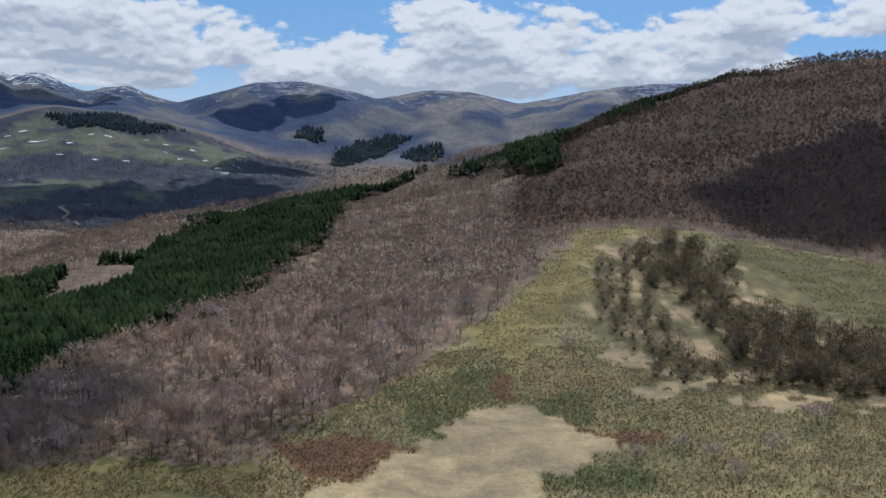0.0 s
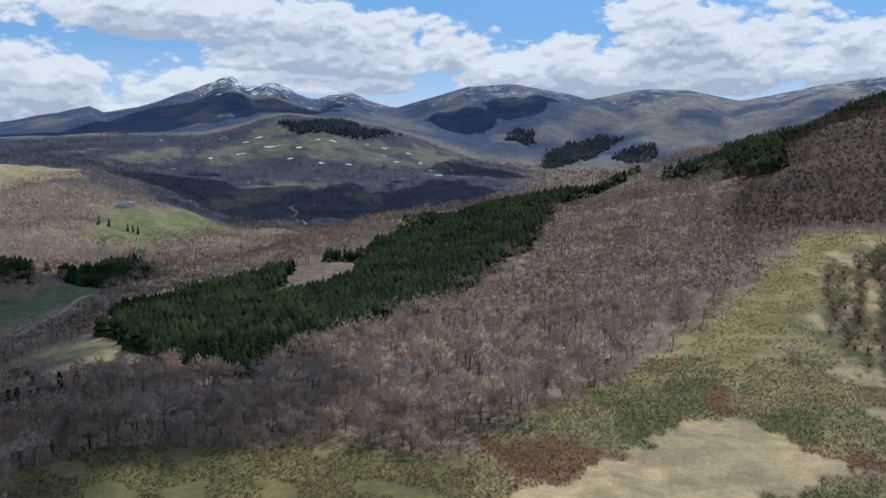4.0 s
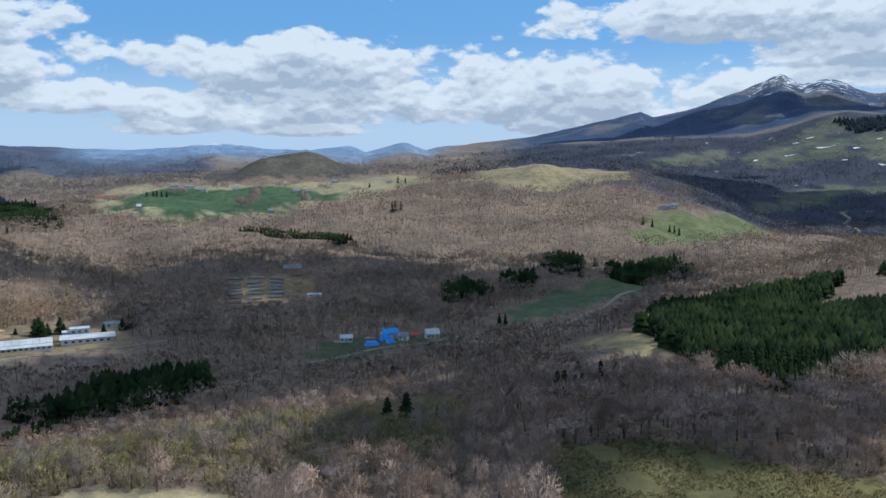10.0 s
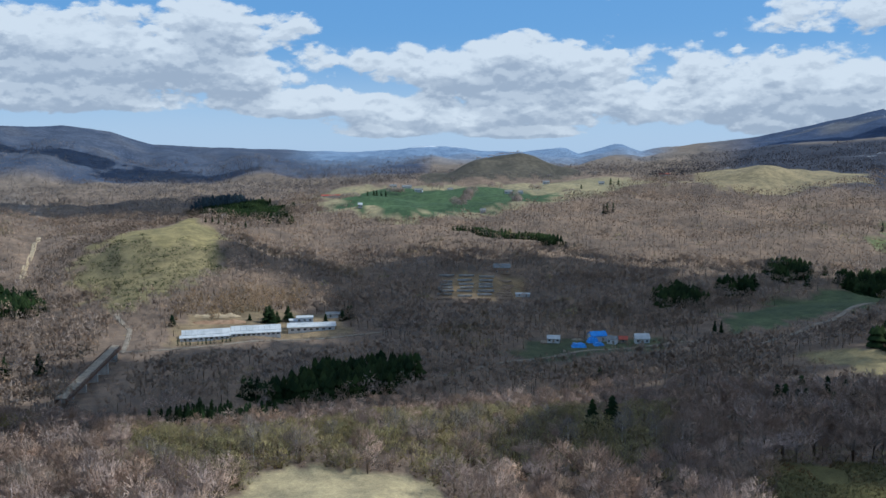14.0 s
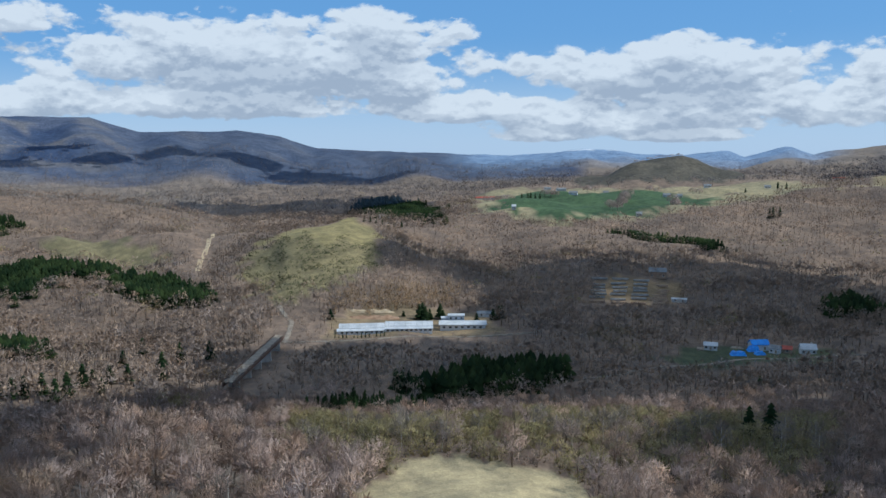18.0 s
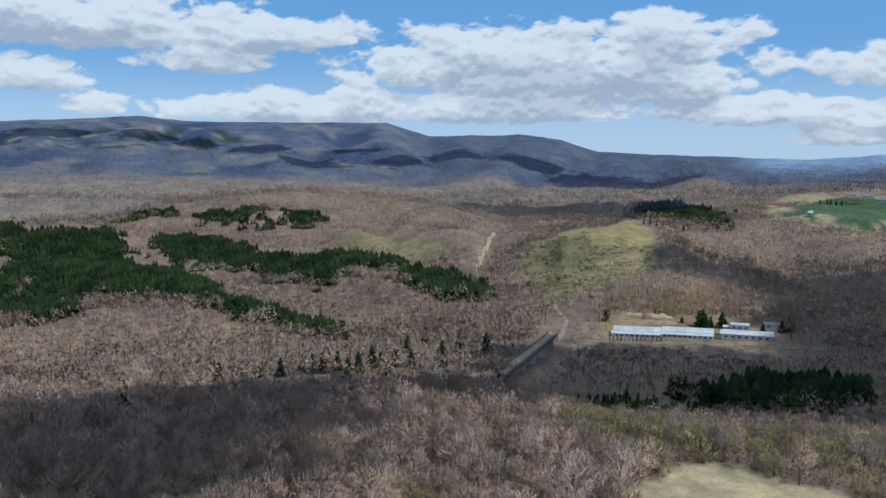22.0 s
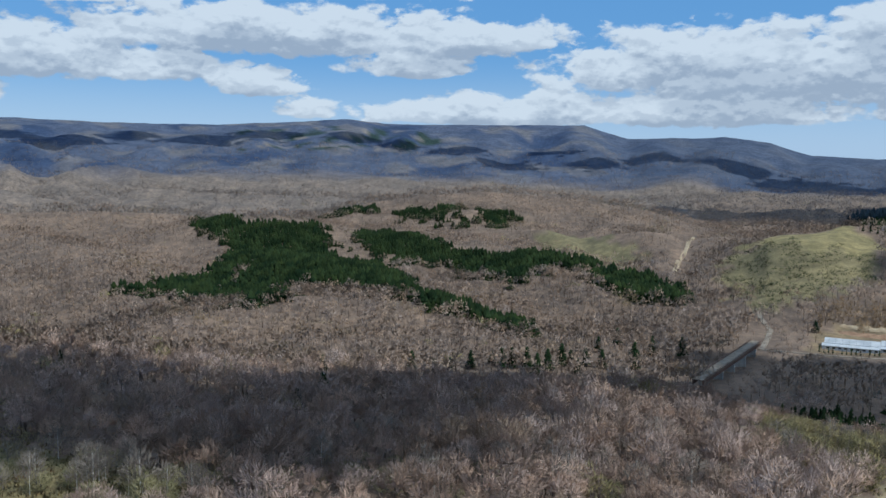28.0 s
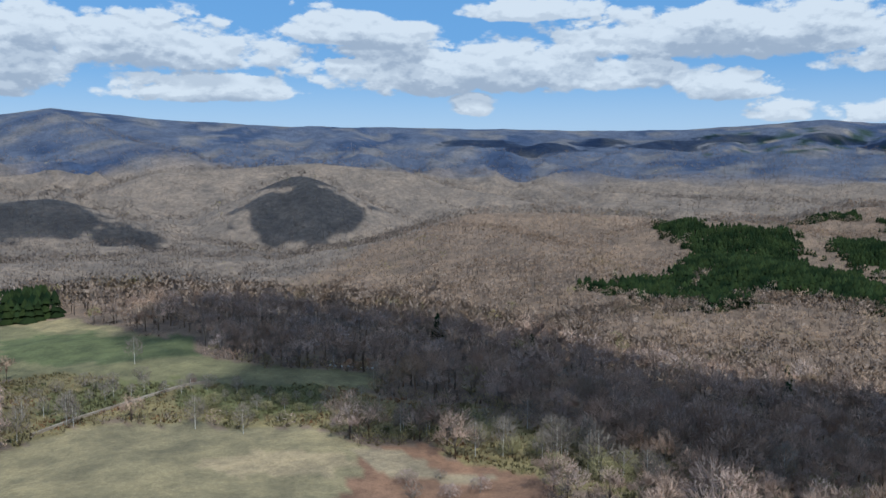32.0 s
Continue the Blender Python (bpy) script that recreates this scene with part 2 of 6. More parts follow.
CREST_NORTH = [(111.6, 4000, 300), (115.3, 4000, 281), (120, 4000, 265), (125, 4000, 262), (129.4, 4000, 271), (137.6, 4000, 280),
               (147, 4000, 287), (154.2, 4000, 310), (160, 4000, 348), (164, 4000, 300), (180, 4000, 260)]


def along(line, bearing, column):
    """The range (1) or height (2) of a break line at a bearing."""
    table = np.array(line, float)
    return np.interp(bearing, table[:, 0], table[:, column])


def waves(x, y, size, seed=0):
    """Smooth uneven waves of about that size, from -1 to 1."""
    total = 0
    rng = np.random.RandomState(seed)
    for k in range(7):
        turn, phase, pitch = rng.uniform(0, 6.28), rng.uniform(0, 6.28), size * rng.uniform(0.6, 1.6)
        total = total + np.sin((x * np.cos(turn) + y * np.sin(turn)) * 6.28 / pitch + phase
                               + 1.3 * np.sin((y * np.cos(turn) - x * np.sin(turn)) * 4.1 / pitch + 2 * phase))
    return total / 3.2


# hills that stand on this lie of the land: their crests, steepness and roundness
HILLS = [
    ([(97.5, 620, -40), (102.5, 680, -32), (107.1, 740, -21), (111.3, 800, -13), (115, 860, -9), (118, 920, -7)], 0.36, 26),
    ([(99.4, 600, -33), (105.9, 640, -16), (114.3, 660, -13), (118.3, 640, -18), (121.9, 620, -21)], 0.34, 30),
    ([(121.2, 1080, 14), (118.7, 1080, 23), (115, 1080, 21), (112.5, 1050, 2)], 0.42, 30),
    ([(111.3, 1020, -1), (107.5, 1000, 5), (102.6, 950, -6), (96.9, 900, -9), (92.8, 850, -19), (89, 800, -30)], 0.36, 26),
    ([(107.5, 800, -25), (102.2, 800, -19), (98.8, 800, -14), (93.5, 750, -19), (87.7, 700, -30)], 0.36, 24),
    ([(108.7, 1400, 31), (102.3, 1400, 46), (97.1, 1380, 39), (93.4, 1330, 27), (90.5, 1280, 7), (88.9, 1250, -11)], 0.36, 50),
    ([(142.5, 1150, -21), (136.4, 1150, 1), (133, 1100, 8), (129.2, 950, 2), (125.4, 800, -17), (121.7, 680, -38)], 0.36, 40),
    ([(132.6, 1250, 23), (127.9, 1250, 24), (122.9, 1250, 19)], 0.36, 40),
    ([(149.8, 1650, 9), (147.2, 1650, 46), (145, 1650, 74), (142.4, 1600, 38), (139.8, 1500, -16)], 0.5, 30),
    ([(153.6, 2100, 78), (147.2, 2100, 94), (143.9, 2100, 102), (138.7, 2050, 82), (136.4, 2000, 51), (132.7, 1950, 33), (128.9, 1900, 9)], 0.4, 40),
    ([(162.9, 1550, 34), (160.5, 1550, 38), (157, 1500, 8), (154.4, 1350, -41)], 0.42, 40),
    ([(160, 3400, 297), (156.8, 3000, 197), (153.5, 2700, 146), (149.7, 2500, 78), (148.7, 2300, 4)], 0.45, 60),
    ([(154.4, 1250, -38), (158, 1150, -30), (164, 1100, -22)], 0.3, 40),
]


def far_spurs():
    """Spurs that run down from the far crest, every few degrees."""
    rng = random.Random(61)
    found, b = [], -10.0
    while b < 152:
        if not 32 < b < 74:
            top, drift = float(np.interp(b, [q[0] for q in CREST + CREST_NORTH], [q[2] for q in CREST + CREST_NORTH])), rng.uniform(-5, 5)
            end = rng.uniform(2450, 3000) if b > 74 else rng.uniform(2850, 3150)
            foot = 25 + rng.uniform(0, 25) if b > 74 else 110
            found.append(([(b, 3850, top - 18), (b + 0.35 * drift, 3500, foot + (top - foot) * rng.uniform(0.62, 0.76)), (b + drift, end, foot)], 0.46, 70))
        b += rng.uniform(3.4, 6.0)
    return found


HILLS += far_spurs()

LINES = (BROW, FLOOR, SPUR, RIM, DIP, MIDDLE, HOLLOW, FOOT, CREST + CREST_NORTH)


def height(x, y):
    """The height of the ground at arrays of places."""
    x, y = np.asarray(x, float), np.asarray(y, float)
    r, b = np.hypot(x, y), np.degrees(np.arctan2(-x, y))
    b = np.where(b < -110, b + 360, b)
    b = np.where(b > 180, 180 - (b - 180) * 220 / 70, b)
    ranges = [np.full_like(r, 0.0), np.full_like(r, 170.0)] + [along(line, b, 1) for line in LINES] + [np.full_like(r, 4400.0), np.full_like(r, 6000.0)]
    levels = [np.full_like(r, 13.0), np.full_like(r, 13.0)] + [along(line, b, 2) for line in LINES]
    levels += [levels[-1] - 140, np.full_like(r, -60.0)]
    z = np.full_like(r, -60.0)
    for r0, r1, z0, z1 in zip(ranges, ranges[1:], levels, levels[1:]):
        u = np.clip((r - r0) / (r1 - r0), 0, 1)
        ease = 0.55 * u + 0.45 * u * u * (3 - 2 * u)
        inside = (r >= r0) & (r < r1)
        z = np.where(inside, z0 + (z1 - z0) * ease, z)
    near, far = np.clip((r - 120) / 500, 0, 1), np.clip((r - 2500) / 900, 0, 1) * np.clip((4150 - r) / 400, 0, 1)
    hilly = np.clip((r - 560) / 150, 0, 1) * np.clip((2500 - r) / 300, 0, 1) * np.clip((b - 90) / 6, 0, 1)
    folds = hilly * (10 * np.clip(1 - np.abs(waves(x, y, 300, 16)), 0, 1) ** 1.5 - 27)
    behind = np.clip((b - 118) / 14, 0, 1) * np.clip((r - 1350) / 200, 0, 1) * np.clip((3500 - r) / 500, 0, 1)
    folds = folds + behind * (46 * np.clip(1 - np.abs(waves(x, y, 520, 17)), 0, 1) ** 1.2 + 16 * np.clip(1 - np.abs(waves(x, y, 210, 19)), 0, 1) - 34)
    rolling = np.clip((r - 520) / 250, 0, 1) * np.clip((2700 - r) / 300, 0, 1) * (1 - 0.5 * np.clip((40 - b) / 6, 0, 1) * np.clip((r - 1500) / 300, 0, 1))
    z = z + 1.0 * waves(x, y, 90, 1) + near * 1.8 * waves(x, y, 230, 2) + rolling * (9 * np.abs(waves(x, y, 300, 6)) + 3 * waves(x, y, 120, 8) - 5) + folds
    across = b * 38.0
    spurs = 1 - np.abs(waves(across, 0.35 * r, 420, 3))
    z = z + far * np.clip((3950 - r) / 420, 0, 1) * (38 * spurs - 40 + 8 * waves(x, y, 260, 4))
    for crest, steep, round_top in HILLS:
        reach = max(q[1] for q in crest) + 700
        close = (b > min(q[0] for q in crest) - 24) & (b < max(q[0] for q in crest) + 24) & (r < reach)
        if not close.any():
            continue
        px, py, best = x[close], y[close], None
        for (b0, r0, z0), (b1, r1, z1) in zip(crest, crest[1:]):
            x0, y0, x1, y1 = -np.sin(np.radians(b0)) * r0, np.cos(np.radians(b0)) * r0, -np.sin(np.radians(b1)) * r1, np.cos(np.radians(b1)) * r1
            u = np.clip(((px - x0) * (x1 - x0) + (py - y0) * (y1 - y0)) / ((x1 - x0) ** 2 + (y1 - y0) ** 2), 0, 1)
            off = np.hypot(px - x0 - u * (x1 - x0), py - y0 - u * (y1 - y0))
            side = z0 + u * (z1 - z0) - steep * (np.sqrt(off * off + round_top * round_top) - round_top)
            best = side if best is None else np.maximum(best, side)
        z = z.copy()
        z[close] += 5.0 * np.logaddexp(0.0, np.clip((best - z[close]) / 5.0, -30, 60))
    return z

# ---- materials ----
def material(name, low, high, size, rough=0.9, fine=None, bump=0.0, third=None, third_size=1.0, third_at=(0.55, 0.75), random_tint=0.0, gloss=0.2, metal=0.0, leafy=0.0, through_light=0.3):
    """A surface that varies between two base colours over patches of that size in metres, with a finer grain over it."""
    made = bpy.data.materials.new(name)
    tree = tree_of(made)
    place = node(tree, "ShaderNodeNewGeometry").outputs["Position"]
    patch = ramp(tree, noise_of(tree, place, 1.0 / size, 3.0), 0.33, 0.67)
    colour = mix(tree, patch, low, high)
    if third:
        colour = mix(tree, ramp(tree, noise_of(tree, place, 1.0 / third_size, 4.0, 0.6, 0.4), *third_at), colour, third)
    grain = noise_of(tree, place, 1.0 / (fine or size / 9), 3.0, 0.65)
    colour = mix(tree, 1.0, colour, mix(tree, grain, (0.62, 0.62, 0.62), (1.38, 1.38, 1.38)), "MULTIPLY")
    if random_tint:
        chance = node(tree, "ShaderNodeObjectInfo").outputs["Random"]
        colour = mix(tree, 1.0, colour, mix(tree, chance, (1 - random_tint,) * 3, (1 + random_tint,) * 3), "MULTIPLY")
    if leafy:
        tone = node(tree, "ShaderNodeAttribute", attribute_name="tone", attribute_type="GEOMETRY").outputs["Fac"]
        chance = maths(tree, "FRACT", maths(tree, "MULTIPLY", tone, 37.0))
        colour = mix(tree, 1.0, colour, mix(tree, chance, (0.93, 0.97, 1.05), (1.09, 1.01, 0.90)), "MULTIPLY")
        tone = maths(tree, "ADD", tone, 1.0)
        colour = mix(tree, 1.0, colour, node(tree, "ShaderNodeCombineColor", {0: tone, 1: tone, 2: tone}).outputs[0], "MULTIPLY")
    shade = node(tree, "ShaderNodeBsdfPrincipled", {"Base Color": colour, "Roughness": rough, "Specular IOR Level": gloss, "Metallic": metal})
    if bump:
        tree.links.new(node(tree, "ShaderNodeBump", {"Height": grain, "Strength": 0.7, "Distance": bump}).outputs[0], shade.inputs["Normal"])
    if leafy:  # each tree has its own tone; twigs and leaves too fine to model face as the crown does
        facing = node(tree, "ShaderNodeAttribute", attribute_name="facing", attribute_type="GEOMETRY").outputs["Vector"]
        facing = node(tree, "ShaderNodeVectorTransform", {0: facing}, vector_type="NORMAL", convert_from="OBJECT", convert_to="WORLD").outputs[0]
        facing = node(tree, "ShaderNodeVectorMath", {0: facing}, operation="NORMALIZE").outputs[0]
        own = node(tree, "ShaderNodeNewGeometry").outputs["Normal"]
        own = node(tree, "ShaderNodeVectorMath", {0: own, "Scale": 1.0 - leafy}, operation="SCALE").outputs[0]
        facing = node(tree, "ShaderNodeVectorMath", {0: facing, "Scale": leafy}, operation="SCALE").outputs[0]
        both = node(tree, "ShaderNodeVectorMath", {0: own, 1: facing}, operation="ADD").outputs[0]
        both = node(tree, "ShaderNodeVectorMath", {0: both}, operation="NORMALIZE").outputs[0]
        tree.links.new(both, shade.inputs["Normal"])
        let_through = node(tree, "ShaderNodeBsdfTranslucent", {"Color": colour, "Normal": both})
        shade = node(tree, "ShaderNodeMixShader", {0: through_light, 1: shade.outputs[0], 2: let_through.outputs[0]})
    tree.links.new(shade.outputs[0], node(tree, "ShaderNodeOutputMaterial").inputs[0])
    return made


def ground_material():
    """Soil, litter and turf: the kind of cover, and far off painted haze and shade, come with the mesh, its patches and
    grain from noise at three scales.
    """
    made = bpy.data.materials.new("ground_cover")
    tree = tree_of(made)
    place = node(tree, "ShaderNodeNewGeometry").outputs["Position"]
    cover = node(tree, "ShaderNodeVertexColor", layer_name="cover").outputs[0]
    broad, patch, grain = noise_of(tree, place, 1 / 60, 4.0, 0.6), noise_of(tree, place, 1 / 9, 4.0, 0.6), noise_of(tree, place, 1 / 1.3, 3.0, 0.7)
    height_up = node(tree, "ShaderNodeSeparateXYZ", {0: place}).outputs[2]
    drift = noise_of(tree, place, 1 / 42, 6.0, 0.70, 0.8)
    snow_line = maths(tree, "ADD", drift, maths(tree, "MULTIPLY", ramp(tree, height_up, 230.0, 430.0), 0.13))
    alpha = node(tree, "ShaderNodeVertexColor", layer_name="cover").outputs[1]
    colour = mix(tree, 1.0, cover, mix(tree, ramp(tree, broad, 0.3, 0.7), (0.78, 0.80, 0.82), (1.22, 1.19, 1.14)), "MULTIPLY")
    colour = mix(tree, 1.0, colour, mix(tree, ramp(tree, patch, 0.3, 0.7), (0.75, 0.76, 0.78), (1.25, 1.23, 1.18)), "MULTIPLY")
    colour = mix(tree, 1.0, colour, mix(tree, grain, (0.6, 0.6, 0.6), (1.4, 1.4, 1.4)), "MULTIPLY")
    stubble = noise_of(tree, place, 3.6, 2.0, 0.7)
    colour = mix(tree, 1.0, colour, mix(tree, ramp(tree, stubble, 0.3, 0.7), (0.8, 0.8, 0.8), (1.2, 1.2, 1.2)), "MULTIPLY")
    snow = maths(tree, "MULTIPLY", ramp(tree, snow_line, 0.615, 0.66), maths(tree, "SUBTRACT", 1.0, alpha))
    colour = mix(tree, snow, colour, (0.66, 0.69, 0.74))
    shade = node(tree, "ShaderNodeBsdfPrincipled", {"Base Color": colour, "Roughness": 0.95, "Specular IOR Level": 0.1})
    relief = maths(tree, "ADD", patch, maths(tree, "MULTIPLY", grain, 0.35))
    tree.links.new(node(tree, "ShaderNodeBump", {"Height": relief, "Strength": 0.6, "Distance": 1.0}).outputs[0], shade.inputs["Normal"])
    tree.links.new(shade.outputs[0], node(tree, "ShaderNodeOutputMaterial").inputs[0])
    return made


GROUND = ground_material()
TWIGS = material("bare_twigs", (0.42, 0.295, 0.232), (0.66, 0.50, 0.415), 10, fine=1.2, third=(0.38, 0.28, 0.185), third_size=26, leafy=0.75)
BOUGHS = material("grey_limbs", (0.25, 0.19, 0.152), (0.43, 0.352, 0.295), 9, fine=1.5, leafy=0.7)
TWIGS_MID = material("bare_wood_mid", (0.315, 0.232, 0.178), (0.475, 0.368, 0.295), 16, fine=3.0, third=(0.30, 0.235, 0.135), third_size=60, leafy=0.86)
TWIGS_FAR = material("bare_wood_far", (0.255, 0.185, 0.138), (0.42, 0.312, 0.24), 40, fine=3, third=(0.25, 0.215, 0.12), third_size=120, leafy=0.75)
# distant twigs, greyed because aerial haze is mixed into the colour
TWIGS_HAZED = material("bare_wood_hazed", (0.165, 0.148, 0.150), (0.27, 0.235, 0.225), 90, fine=4, third=(0.105, 0.105, 0.12), third_size=160, leafy=0.75)
# twigs of the hills behind, with a slight haze in their colour
TWIGS_BEHIND_HAZED = material("bare_wood_behind_hazed", (0.205, 0.168, 0.148), (0.31, 0.255, 0.222), 90, fine=4, third=(0.155, 0.135, 0.128), third_size=200, leafy=0.85)
# bare twigs darkened and blued: shade and haze of the far slopes in colour
TWIGS_SHADED = material("bare_wood_shaded", (0.05, 0.05, 0.064), (0.085, 0.08, 0.093), 90, fine=9, leafy=0.75)
TWIGS_RUSSET = material("russet_twigs", (0.095, 0.062, 0.047), (0.185, 0.120, 0.092), 30, fine=3, third=(0.125, 0.092, 0.078), third_size=60, leafy=0.7)
BUDS = material("budding_twigs", (0.30, 0.265, 0.12), (0.46, 0.39, 0.20), 14, fine=0.6, leafy=0.7)
YOUNG_LEAVES = material("sapling_leaves", (0.040, 0.060, 0.026), (0.105, 0.112, 0.050), 20, fine=0.8, leafy=0.7)
LARCH = material("larch_twigs", (0.132, 0.095, 0.046), (0.225, 0.165, 0.085), 12, fine=1.2, leafy=0.7)
LARCH_PALE = material("pale_larch_twigs", (0.30, 0.205, 0.115), (0.43, 0.305, 0.185), 14, fine=1.2, leafy=0.75)
BIRCH_TWIGS = material("birch_twigs", (0.24, 0.19, 0.145), (0.36, 0.29, 0.22), 6, fine=1.0, leafy=0.6)
NEEDLES = material("conifer_needles", (0.009, 0.019, 0.008), (0.029, 0.045, 0.016), 18, fine=1.6, leafy=0.45, gloss=0.05, through_light=0.12)
# needles of the distant band, their blue being haze put into the colour
NEEDLES_HAZED = material("conifer_needles_hazed", (0.028, 0.048, 0.062), (0.045, 0.066, 0.080), 40, fine=4, leafy=0.5)
BARK = material("grey_bark", (0.16, 0.14, 0.12), (0.30, 0.27, 0.24), 2.0, fine=0.3)
BIRCH_BARK = material("birch_bark", (0.55, 0.52, 0.47), (0.75, 0.72, 0.66), 1.5, fine=0.25)
CLOUD = material("cloud", (0.85, 0.86, 0.88), (0.92, 0.92, 0.93), 200, rough=1.0)
SASA = material("dwarf_bamboo", (0.175, 0.178, 0.075), (0.315, 0.255, 0.128), 12, fine=0.9, third=(0.30, 0.165, 0.09), third_size=30, third_at=(0.50, 0.62), leafy=0.6)
SASA_RUST = material("rusty_bamboo", (0.16, 0.11, 0.062), (0.27, 0.165, 0.09), 9, fine=0.9, third=(0.24, 0.19, 0.10), third_size=11, leafy=0.6)
SASA_GREEN = material("green_bamboo", (0.185, 0.185, 0.085), (0.29, 0.27, 0.14), 10, fine=0.9, third=(0.24, 0.20, 0.11), third_size=14, third_at=(0.6, 0.75), leafy=0.6)
STRAW = material("dry_reed", (0.30, 0.235, 0.135), (0.44, 0.36, 0.22), 9, fine=0.8, leafy=0.6)
SNOW = material("old_snow", (0.62, 0.65, 0.70), (0.80, 0.82, 0.85), 30, rough=0.7)
ROOF_PALE = material("pale_sheet_roof", (0.40, 0.415, 0.43), (0.52, 0.53, 0.54), 6, rough=0.6, fine=0.5, gloss=0.3)
WALL_WHITE = material("white_wall", (0.46, 0.47, 0.48), (0.60, 0.60, 0.59), 4, rough=0.8, fine=0.4)
GLASS_DARK = material("window_glass", (0.03, 0.035, 0.04), (0.06, 0.065, 0.07), 2, rough=0.15, gloss=0.6)
ROOF_RED = material("red_sheet_roof", (0.30, 0.06, 0.04), (0.40, 0.10, 0.07), 3, rough=0.5, fine=0.4)
ROOF_GREY = material("grey_sheet_roof", (0.16, 0.165, 0.17), (0.25, 0.255, 0.26), 3, rough=0.5, fine=0.4)
BOARDS = material("weathered_boards", (0.20, 0.16, 0.12), (0.32, 0.27, 0.21), 2, fine=0.25)
TARP = material("blue_tarpaulin", (0.015, 0.16, 0.55), (0.04, 0.28, 0.75), 3, rough=0.45, fine=0.6, gloss=0.5)
LOGS_GREY = material("grey_logs", (0.24, 0.23, 0.215), (0.36, 0.34, 0.32), 4, fine=0.5)
LOGS_BROWN = material("brown_logs", (0.26, 0.18, 0.13), (0.38, 0.28, 0.20), 4, fine=0.5)
SAND = material("pale_sand", (0.36, 0.27, 0.17), (0.50, 0.40, 0.27), 5, fine=0.6, bump=0.2)
DIRT = material("gravel_track", (0.21, 0.17, 0.13), (0.30, 0.255, 0.205), 5, fine=0.6, bump=0.1)
CONCRETE = material("pale_concrete", (0.42, 0.40, 0.37), (0.56, 0.54, 0.50), 3, fine=0.3)
STEEL_RED = material("rusty_girder", (0.10, 0.065, 0.05), (0.18, 0.11, 0.085), 3, fine=0.4)
BALE = material("white_wrap", (0.66, 0.66, 0.64), (0.8, 0.8, 0.78), 1, rough=0.4, fine=0.2)
SOIL = material("bare_soil", (0.22, 0.13, 0.08), (0.34, 0.22, 0.14), 4, fine=0.5, bump=0.3)
DEAD_TRUNK = material("pale_dead_wood", (0.40, 0.37, 0.33), (0.55, 0.51, 0.46), 2, fine=0.3)

